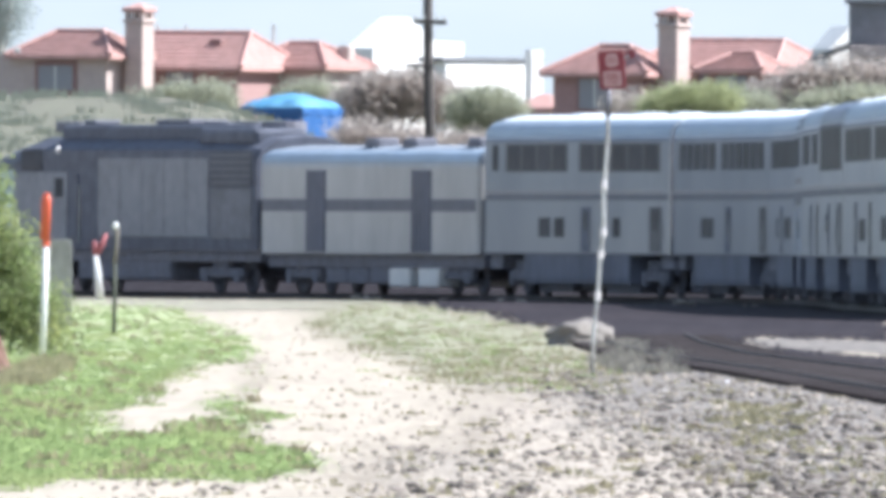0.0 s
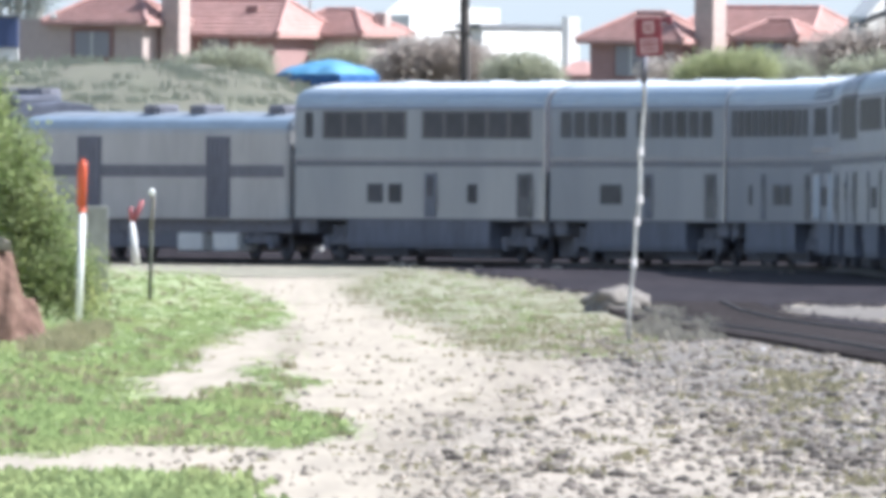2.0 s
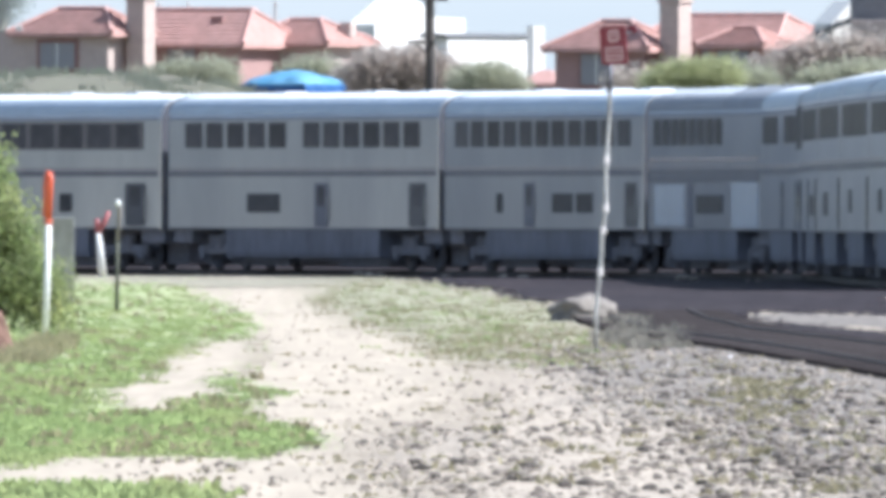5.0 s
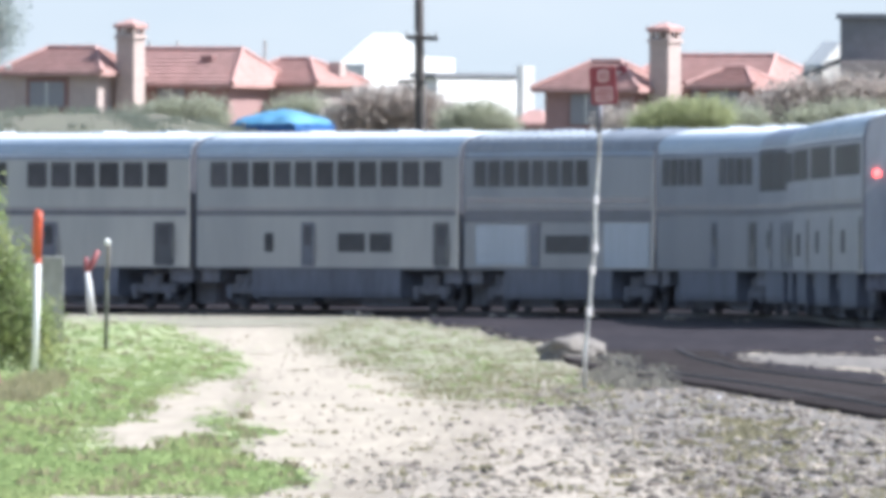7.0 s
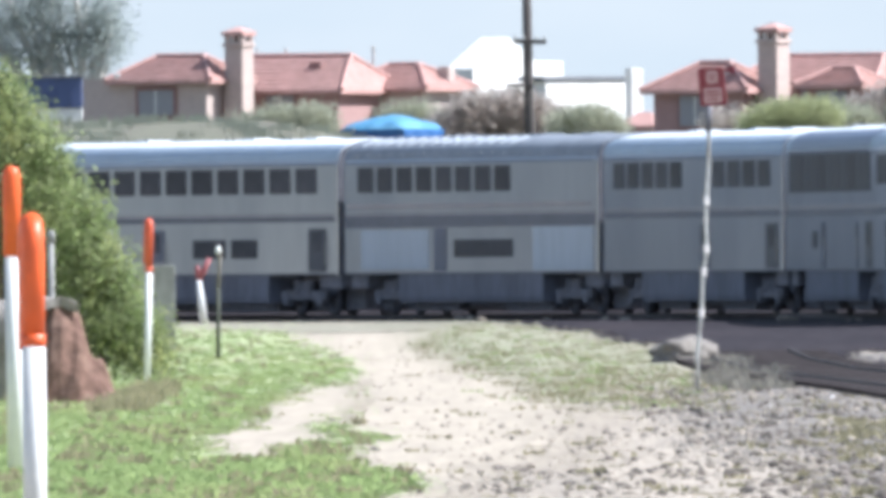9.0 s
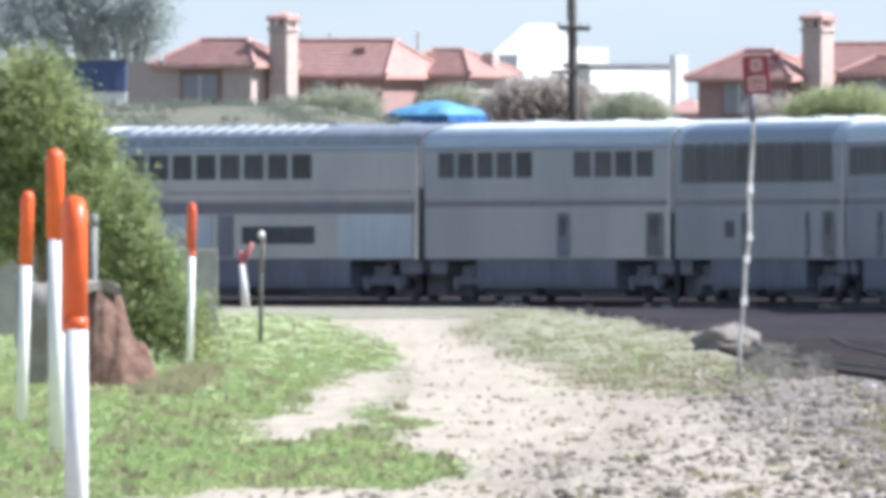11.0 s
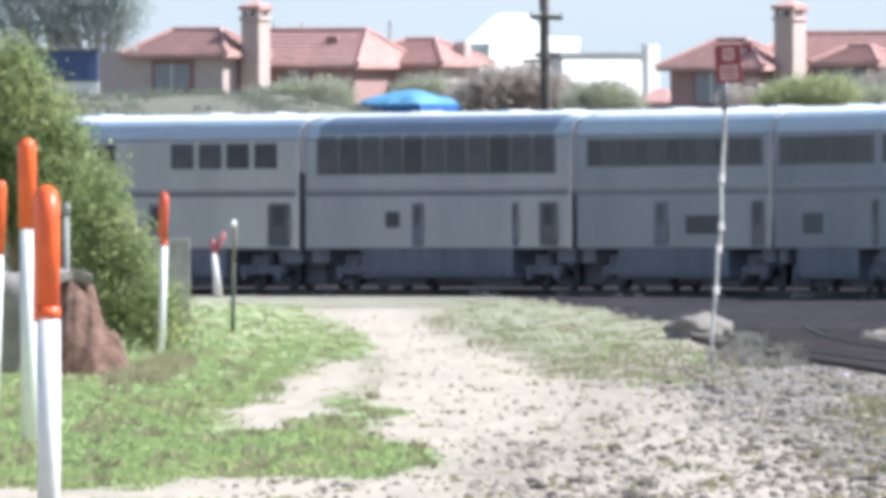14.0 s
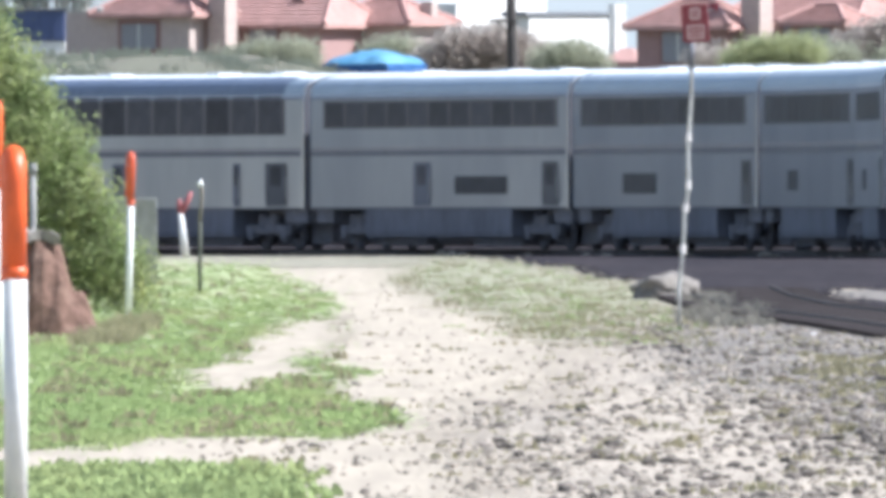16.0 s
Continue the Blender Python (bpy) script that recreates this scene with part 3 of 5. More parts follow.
def coach(label, uppers, lowers, doors, win_z=(3.42, 4.08), roof="roof", side="steel", extras=None):
    """A two-level coach; uppers, lowers and doors give (start, end) along it from 0 to 1."""
    car = thing("passenger_car", label, "train car", group="cars of the passenger train")
    n = 12.72
    xs = [-n, -n + 0.06, -n + 0.2] + list(np.linspace(-n + 1.5, n - 1.5, 8)) + [n - 0.2, n - 0.06, n]
    ends = [(0.98, 0.99), (0.995, 0.997), (1, 1)] + [(1, 1)] * 8 + [(1, 1), (0.995, 0.997), (0.98, 0.99)]
    prof = shell(1.55, 1.12, 4.2, 4.3, 4.93)
    sides = [p for p in prof if p[1] <= 4.33]
    half = len(sides) // 2
    part("body", loft(bmesh.new(), sides[:half] + sides[half:], xs, ends), side, car)
    part("roof", loft(bmesh.new(), [(y * 1.004, z + 0.004) for y, z in prof if z >= 4.31], xs, ends), roof, car, "bright silver curved roof" if roof == "roof" else "dull grey weathered roof", smooth=True)
    # dark plates over the ends paint the shade of the gap between cars
    for e in (-1, 1):
        part("end_shade", loft(bmesh.new(), prof, sorted((e * (n - 0.02), e * (n + 0.02))), [(0.985, 0.994)] * 2), "stripe", car, "dark plate on the car end, for the shade between cars")
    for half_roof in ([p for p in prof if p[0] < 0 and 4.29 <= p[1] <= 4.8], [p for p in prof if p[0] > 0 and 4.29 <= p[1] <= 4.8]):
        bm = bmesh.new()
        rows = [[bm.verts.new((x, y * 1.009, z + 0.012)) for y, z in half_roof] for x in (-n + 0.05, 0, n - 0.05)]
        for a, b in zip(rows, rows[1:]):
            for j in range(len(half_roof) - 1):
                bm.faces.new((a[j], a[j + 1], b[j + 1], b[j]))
        part("roof_shoulder", bm, "shoulder" if roof == "roof" else "dull_roof", car, "curved roof edge, on silver roofs tinted blue-grey for reflected sky", smooth=True)
    part("skirt", loft(bmesh.new(), [(-1.5, 0.34), (-1.53, 0.5), (-1.53, 1.125), (1.53, 1.125), (1.53, 0.5), (1.5, 0.34)], [-7.2, -7.0, 7.0, 7.2]), "skirt", car, "dark lower skirt, its colour lifted for haze")
    # boxes added to block the sunlit ground showing beneath the car
    for x0, x1, y1, z0 in ((-6.9, -2.6, 1.1, 0.10), (-2.3, 1.9, 0.9, 0.16), (2.2, 6.9, 1.15, 0.08)):
        part("equipment_box", boxed(x0, x1, -y1, y1, z0, 0.5, bevel=0.04), "grime", car, "dark underfloor box added to close the bright gap below the car")
    for e in (-1, 1):
        part("end_sill", boxed(*sorted((e * 10.9, e * 12.6)), -1.4, 1.4, 0.72, 1.13, bevel=0.04), "grime", car)
        part("underfloor_gear", boxed(*sorted((e * 7.3, e * 12.3)), -0.55, 0.55, 0.12, 1.1, bevel=0.05), "grime", car)
        bellows(car, e * 12.72, 1.5, 3.9)
        part("coupler", boxed(*sorted((e * 12.5, e * 12.98)), -0.14, 0.14, 0.75, 1.0, bevel=0.04), "grime", car)
    for y in (-1.553, 1.553):
        part("belt_stripe", boxed(-n + 0.2, n - 0.2, y - 0.006, y + 0.006, 2.60, 2.76), "stripe", car, "dark blue-grey belt stripe")
        part("accent_stripe", boxed(-n + 0.2, n - 0.2, y - 0.005, y + 0.005, 2.79, 2.84), "red_stripe", car, "faded red pinstripe")
        part("drip_rail", boxed(-n + 0.2, n - 0.2, y - 0.02, y + 0.02, 4.19, 4.23), "steel_low", car)
        part("lower_stripe", boxed(-n + 0.2, n - 0.2, y - 0.006, y + 0.006, 1.12, 1.17), "stripe", car)
    truck(car, -9.07), truck(car, 9.07)
    span = lambda q: (-n + 2 * n * (q[0] + q[1]) / 2, 2 * n * (q[1] - q[0]))
    for q in uppers:
        x, w = span(q)
        window(car, x, (win_z[0] + win_z[1]) / 2, w, win_z[1] - win_z[0])
    for q in lowers:
        x, w = span(q)
        z0, z1 = q[2:] if len(q) > 2 else (1.62, 2.1)
        window(car, x, (z0 + z1) / 2, w, z1 - z0)
    for q in doors:
        x, w = span(q)
        door(car, x, 1.2, 2.42, w, q[2] if len(q) > 2 else "door_dark")
    for x in (-6.0, 2.5, 7.5):
        part("roof_vent", boxed(x - 0.5, x + 0.5, -0.35, 0.35, 4.9, 4.97, bevel=0.03), roof, car)
    if extras:
        extras(car, n)
    return car


def row(a, b, count, fill=0.78):
    step = (b - a) / count
    return [(a + i * step + step * (1 - fill) / 2, a + (i + 1) * step - step * (1 - fill) / 2) for i in range(count)]


def window_band(car, n, a=0.045, b=0.945, z0=3.36, z1=4.14):
    for y in (-1.552, 1.552):
        part("window_band", boxed(-n + 2 * n * a, -n + 2 * n * b, y - 0.003, y + 0.003, z0, z1), "band", car, "smoky grey window band")


def divided_bands(car, n):
    window_band(car, n, 0.115, 0.455)
    window_band(car, n, 0.515, 0.95)


def sleeper(tone):
    return coach(f"silver two-level passenger car with {tone} and shaded side", [(0.045, 0.075)] + row(0.12, 0.45, 4) + row(0.52, 0.945, 5), [(0.30, 0.36), (0.385, 0.435), (0.70, 0.735)], [(0.895, 0.955), (0.53, 0.575, "steel_low")], extras=divided_bands)


def lounge_glass(car, n):
    """Curved glass above the tall windows, which stand in one dark band."""
    window_band(car, n, 0.045, 0.945, 3.2, 4.19)
    for i in range(11):
        x0 = -n + 2 * n * (0.055 + i * 0.0805)
        prof = [(y * 1.016, z + 0.02) for y, z in shell(1.55, 1.12, 4.2, 4.3, 4.93) if 4.31 <= z <= 4.85]
        h = len(prof) // 2
        for strip in (prof[:h], prof[h:]):
            bm = bmesh.new()
            a = [bm.verts.new((x0, *p)) for p in strip]
            b = [bm.verts.new((x0 + 2 * n * 0.0795, *p)) for p in strip]
            for j in range(len(strip) - 1):
                bm.faces.new((a[j], a[j + 1], b[j + 1], b[j]))
            part("roof_pane", bm, "roof_glass", car, smooth=True)


def diner_panels(car, n):
    for y in (-1.56, 1.56):
        for a, b, z0, z1, m in ((0.07, 0.34, 1.25, 2.35, "panel"), (0.75, 0.985, 1.2, 2.4, "panel"), (0.36, 0.41, 1.2, 2.4, "steel_low"), (0.0 + 0.01, 0.99, 2.42, 2.6, "stripe"), (0.02, 0.98, 2.95, 3.08, "red_stripe")):
            part("side_panel", boxed(-n + 2 * n * a, -n + 2 * n * b, y - 0.01, y + 0.01, z0, z1, bevel=0.004), m, car)
    for i in range(14):
        x = -n + 2 * n * (0.05 + i * 0.045)
        for s in (-1, 1):
            part("roof_rib", tube(bmesh.new(), [(x, s * 1.5, 4.42), (x, s * 1.25, 4.72), (x, s * 0.8, 4.9)], 0.05, 6), "roof", car)


def marker_lights(car, n):
    part("rear_panel", loft(bmesh.new(), [(y * 0.97, z) for y, z in shell(1.55, 1.12, 4.2, 4.3, 4.93)], [n + 0.022, n + 0.03], [(0.985, 0.994)] * 2), "end_grey", car, "pale sooty rear wall")
    for y in (-1.22, 1.22):
        part("marker_light", tube(bmesh.new(), [(n - 0.02, y, 3.42), (n + 0.09, y, 3.42)], [0.085, 0.07], 12), "marker", car, "glowing red marker lamp")
    part("end_door", boxed(n - 0.02, n + 0.32, -0.5, 0.5, 1.55, 3.8, bevel=0.04), "rubber", car)


COACHES = [
    sleeper("divided window rows"),
    coach("silver two-level passenger car with long upper window rows", row(0.06, 0.45, 5) + row(0.50, 0.94, 6), [(0.30, 0.42)], [(0.895, 0.955), (0.55, 0.6, "steel_low")]),
    coach("silver two-level coach with an unbroken row of windows", row(0.05, 0.945, 11), [(0.27, 0.30), (0.55, 0.65), (0.67, 0.75)], [(0.91, 0.965), (0.41, 0.46, "steel_low")]),
    coach("silver dining car with dull ribbed roof and pale panels", row(0.05, 0.67, 8), [(0.44, 0.67, 1.6, 2.05)], [], roof="dull_roof", extras=diner_panels),
    coach("silver two-level passenger car with two groups of windows", row(0.055, 0.455, 5) + row(0.61, 0.945, 4), [], [(0.91, 0.975), (0.55, 0.6, "steel_low")]),
    coach("silver sightseer lounge car with tall windows and glazed roof edge", row(0.05, 0.94, 11, 0.84), [(0.31, 0.36, 1.75, 2.15)], [(0.885, 0.95), (0.41, 0.45, "steel_low"), (0.785, 0.805, "steel_low")], win_z=(3.24, 4.26), extras=lounge_glass),
    coach("silver two-level coach with narrow dark windows", row(0.06, 0.955, 11, 0.86), [(0.57, 0.77, 1.55, 2.0)], [(0.905, 0.965), (0.41, 0.475, "steel_low")], extras=lambda car, n: window_band(car, n, 0.055, 0.965)),
    coach("silver two-level coach with one lower window", row(0.05, 0.93, 10, 0.9), [(0.28, 0.46, 1.55, 2.05)], [(0.92, 0.97)], extras=window_band),
    coach("silver two-level coach towards the end of the train", row(0.05, 0.93, 10, 0.9), [(0.3, 0.4)], [(0.92, 0.97)], extras=window_band),
    coach("silver last coach with glowing red marker lamps", row(0.05, 0.93, 10, 0.9), [(0.3, 0.4)], [(0.92, 0.97)], extras=marker_lights),
]


def baggage():
    car = thing("baggage_car", "low silver baggage car with two dark sliding doors", "train car", group="cars of the passenger train")
    n = 10.9
    xs = [-n, -n + 0.06, -n + 0.2, 0, n - 0.2, n - 0.06, n]
    ends = [(0.93, 0.96), (0.985, 0.99), (1, 1), (1, 1), (1, 1), (0.985, 0.99), (0.93, 0.96)]
    prof = shell(1.52, 1.1, 3.5, 3.6, 4.12)
    sides = [p for p in prof if p[1] <= 3.63]
    part("body", loft(bmesh.new(), sides, xs, ends), "cream", car)
    part("roof", loft(bmesh.new(), [(y * 1.004, z + 0.004) for y, z in prof if z >= 3.61], xs, ends), "dull_roof", car, "pale blue-grey curved roof", smooth=True)
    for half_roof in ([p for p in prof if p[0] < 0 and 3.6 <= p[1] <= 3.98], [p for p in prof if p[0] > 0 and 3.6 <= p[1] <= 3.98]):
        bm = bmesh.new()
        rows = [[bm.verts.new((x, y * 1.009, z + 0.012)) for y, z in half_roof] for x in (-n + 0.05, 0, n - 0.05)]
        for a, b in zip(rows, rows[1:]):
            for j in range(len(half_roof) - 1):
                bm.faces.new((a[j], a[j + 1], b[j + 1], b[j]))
        part("roof_shoulder", bm, "shoulder", car, "roof edge tinted pale blue-grey for reflected sky", smooth=True)
    part("underframe", boxed(-n + 0.1, n - 0.1, -1.3, 1.3, 0.72, 1.1, bevel=0.03), "grime", car)
    for x in (-5.2, -3.0, -0.8):
        part("equipment_box", boxed(x, x + 2.1, -1.25, 1.25, 0.28, 0.74, bevel=0.05), "grime", car)
    # added pale boxes stand in for sunlit ground behind an open gap
    for x in (1.7, 4.6):
        part("sunlit_gap_box", boxed(x, x + 2.0, -1.4, 1.2, 0.2, 0.72, bevel=0.06), "plaster", car, "pale box standing in for sunlit ground seen through a gap")
    for y in (-1.52, 1.52):
        part("belt_band", boxed(-n + 0.2, n - 0.2, y - 0.012, y + 0.012, 2.28, 2.62), "stripe", car, "dark blue-grey belt band")
        for a in (0.26, 0.745):
            x = -n + 2 * n * a
            d = part("sliding_door", boxed(x - 0.95, x + 0.95, y - 0.03, y + 0.03, 1.14, 3.42, bevel=0.01), "steel_low", car, "recessed dark sliding door")
            for i in range(5):
                part("door_rib", boxed(x - 0.8 + i * 0.4 - 0.03, x - 0.8 + i * 0.4 + 0.03, y - 0.05, y + 0.05, 1.2, 3.36), "stripe", d)
    for x in (-2.0, 1.8, 8.2):
        part("roof_vent", boxed(x - 0.6, x + 0.6, -0.9, -0.2, 3.9, 4.32, bevel=0.1), "grime", car, "dark roof ventilator")
    for e in (-1, 1):
        bellows(car, e * n, 1.3, 3.3)
        part("coupler", boxed(*sorted((e * (n - 0.2), e * (n + 0.28))), -0.14, 0.14, 0.75, 1.0, bevel=0.04), "grime", car)
    truck(car, -7.6), truck(car, 7.6)
    return car


def locomotive():
    car = thing("locomotive", "grey diesel locomotive with dark blue roof and grimy trucks", "locomotive")
    n = 11.2
    xs = [-n, -n + 0.5, -n + 2.6, -n + 3.4, -2, 4, n - 0.2, n]
    ends = [(0.72, 0.55), (0.86, 0.80), (0.97, 0.93), (1, 1), (1, 1), (1, 1), (1, 1), (0.97, 0.98)]
    prof = [(-1.5, 1.15), (-1.52, 1.6), (-1.52, 3.7), (-1.36, 4.02), (-0.85, 4.32), (0, 4.42), (0.85, 4.32), (1.36, 4.02), (1.52, 3.7), (1.52, 1.6), (1.5, 1.15)]
    part("body", loft(bmesh.new(), [p for p in prof if p[1] <= 3.7], xs, ends), "loco_dark", car)
    part("roof", loft(bmesh.new(), [(y * 1.003, z + 0.003) for y, z in prof if z >= 3.7], xs, ends), "loco_dark", car, "dark blue roof")
    part("roof_hatch", boxed(-6.3, 9.4, -0.95, 0.55, 4.2, 4.7, bevel=0.12), "loco_dark", car)
    part("radiator_hood", boxed(5.6, 10.2, -1.2, 0.4, 4.1, 4.6, bevel=0.14), "loco_dark", car)
    part("exhaust_hood", boxed(0.5, 3.2, -0.6, 0.6, 4.7, 4.86, bevel=0.05), "grime", car)
    part("antenna_dome", boxed(-6.0, -5.1, -0.4, 0.4, 4.7, 4.84, bevel=0.06), "grime", car)
    for x in (-7.6, 4.6, 7.1, 9.4):
        part("fan_cowl", tube(bmesh.new(), [(x, 0, 4.5), (x, 0, 4.78), (x, 0, 4.8)], [0.62, 0.62, 0.5], 16), "grime", car)
    for y in (-1.53, 1.53):
        part("dark_band", boxed(-n + 3.4, n - 0.2, y - 0.012, y + 0.012, 3.62, 3.98, bevel=0.004), "loco_dark", car)
        part("radiator_grille", boxed(7.6, 10.9, y - 0.02, y + 0.02, 2.95, 3.95, bevel=0.01), "door_dark", car, "black radiator intake")
        for i in range(5):
            part("louvre", boxed(7.7, 10.8, y - 0.035, y + 0.035, 3.05 + i * 0.19, 3.10 + i * 0.19), "grime", car)
        part("access_panel", boxed(-1.6, 7.4, y - 0.02, y + 0.02, 1.55, 3.75, bevel=0.008), "loco_grey", car, "lighter grey engine room side")
        for x in (0.2, 2.0, 3.8, 5.6):
            part("panel_joint", boxed(x - 0.02, x + 0.02, y - 0.03, y + 0.03, 1.6, 3.7), "loco_mid", car)
        part("access_panel", boxed(7.6, 10.9, y - 0.018, y + 0.018, 1.5, 2.9, bevel=0.008), "loco_mid", car, "grey equipment locker side")
        part("cab_panel", boxed(-8.6, -4.2, y - 0.02, y + 0.02, 1.45, 3.35, bevel=0.008), "loco_grey", car, "pale cab side panel")
        part("cab_door", boxed(-4.1, -3.3, y - 0.03, y + 0.03, 1.5, 3.3, bevel=0.01), "loco_dark", car)
        part("door_window", boxed(-5.2, -4.5, y - 0.035, y + 0.035, 2.65, 3.2, bevel=0.03), "glass", car)
        part("nose_panel", boxed(-n + 1.0, -n + 2.4, y * 0.95 - 0.05, y * 0.95 + 0.05, 1.6, 3.4, bevel=0.02), "shoulder", car, "pale blue nose side")
        part("cab_window", boxed(-8.0, -6.3, y - 0.03, y + 0.03, 3.42, 4.0, bevel=0.05), "glass", car)
        part("step", boxed(-n + 3.0, -n + 3.9, y - 0.12, y + 0.12, 0.55, 0.62, bevel=0.01), "galv", car)
        part("grab_iron", tube(bmesh.new(), [(-3.1, y * 1.03, 1.4), (-3.1, y * 1.03, 3.0)], 0.02, 6), "galv", car)
    part("windscreen", boxed(-n + 1.5, -n + 2.5, -1.1, 1.1, 3.55, 3.62, bevel=0.02), "glass", car)
    part("fuel_tank", boxed(-3.8, 3.8, -1.35, 1.35, 0.3, 1.15, bevel=0.12), "grime", car, "grimy fuel tank")
    part("frame", boxed(-n, n, -1.38, 1.38, 0.85, 1.2, bevel=0.03), "grime", car)
    part("number_lamp", tube(bmesh.new(), [(-4.9, -1.54, 4.0), (-4.9, -1.6, 4.0)], 0.11, 10), "sign_white", car, "small white lamp")
    truck(car, -7.6), truck(car, 7.6)
    return car


TRAIN = [(c, HEAD + 26.0 * (i + 0.5)) for i, c in enumerate(COACHES)] + [(baggage(), HEAD - 11.15), (locomotive(), HEAD - 22.3 - 11.4)]


def car_pose(s):
    a, _ = on_line(s - 9.0)
    b, _ = on_line(s + 9.0)
    m, d = (a + b) / 2, b - a
    return pose(m.x, m.y, RAIL, 0, 0, math.degrees(math.atan2(d.y, d.x)))


def motions():
    for car, s in TRAIN:
        walk(car, [(t / 2, car_pose(s - SPEED * t / 2)) for t in range(33)])



# ---------------------------------------------------------------- posts and the sign
def vent_post(label, x, y, height, radius, orange, lean=0.0, hook=0.5, drop=0.3, neck=1.12, paint="orange"):
    """A pipe with a painted gooseneck top."""
    t = thing("vent_pipe", label, "marker post", pose(x, y, 0, 0, lean, 0), group="orange-topped vent pipes")
    part("pipe", tube(bmesh.new(), [(0, 0, -0.1), (0, 0, height - orange)], radius, 16), "white", t, "white painted steel pipe", smooth=True)
    pts = [(0, 0, height - orange - 0.004), (0, 0, height - radius * 3)]
    for i in range(1, 9):
        a = math.pi * i / 8
        pts.append((-hook * radius * (1 - math.cos(a)), radius * 1.5 * (1 - math.cos(a)), height - radius * 3 + radius * 1.9 * math.sin(a)))
    pts.append((pts[-1][0], pts[-1][1], pts[-1][2] - orange * drop))
    r2 = radius * neck
    part("gooseneck", tube(bmesh.new(), pts, r2, 16), paint, t, "orange painted gooseneck", smooth=True)
    part("collar", tube(bmesh.new(), [(0, 0, height - orange - 0.03), (0, 0, height - orange + 0.03)], r2 * 1.05, 16), paint, t, smooth=True)
    return t


def capped_post(label, x, y, height, radius, orange, lean=0.0):
    t = thing("marker_post", label, "marker post", pose(x, y, 0, 0, lean, 0), group="orange-topped vent pipes")
    part("pipe", tube(bmesh.new(), [(0, 0, -0.1), (0, 0, height - orange + 0.05)], radius, 16), "white", t, "white painted steel pipe", smooth=True)
    r2 = radius * 1.15
    part("cap", tube(bmesh.new(), [(0, 0, height - orange), (0, 0, height - r2), (0, 0, height - r2 * 0.4), (0, 0, height - r2 * 0.1), (0, 0, height)], [r2, r2, r2 * 0.85, r2 * 0.5, r2 * 0.15], 16), "orange", t, "orange domed cap", smooth=True)
    return t


vent_post("white vent pipe with orange gooseneck standing in grass", -1.916, 199.29, 1.855, 0.059, 0.65, hook=0.16, drop=0.8, neck=1.0)
capped_post("tall white pipe with orange domed cap", -3.10, 307.22, 2.36, 0.062, 0.70, -0.4)
capped_post("slim white pipe with orange domed cap", -4.00, 363.33, 2.12, 0.055, 0.68, 1.8)
vent_post("white pipe with small orange gooseneck in the grass", -3.48, 514.68, 2.20, 0.043, 0.67, 1.4, 0.35, 0.7, paint="red_orange")


def leaning_marker():
    t = thing("flexible_marker", "leaning red and white trackside marker", "marker post", pose(-5.79, 1088, 0, 0, -6, 0))
    part("stem", tube(bmesh.new(), [(0, 0, -0.05), (0, 0, 1.2)], [0.13, 0.07], 10), "white", t, smooth=True)
    for dx, h in ((0.0, 1.60), (0.36, 1.76)):
        part("blade", tube(bmesh.new(), [(0, 0, 1.15), (dx * 0.5, 0, 1.45), (dx, 0, h)], [0.06, 0.085, 0.06], 8), "red", t, "faded red blade", smooth=True)


def stake():
    y = 664.33
    t = thing("stake", "thin dark stake with a pale top", "post", pose(-3.30, y, 0, 0, 0.6, 0))
    part("shaft", tube(bmesh.new(), [(0, 0, -0.1), (0.005, 0, 0.6), (0, 0, 1.2)], 0.035, 8), "dark_post", t, smooth=True)
    part("upper_shaft", tube(bmesh.new(), [(0, 0, 1.2), (0.02, 0, 1.5), (0.03, 0, 1.72), (0.0, 0, 1.8)], 0.036, 8), "rock", t, "weathered grey upper part", smooth=True)
    part("knob", tube(bmesh.new(), [(0.0, 0, 1.78), (0.0, 0, 1.82), (0, 0, 1.9)], [0.03, 0.065, 0.03], 8), "white", t, "white knob", smooth=True)


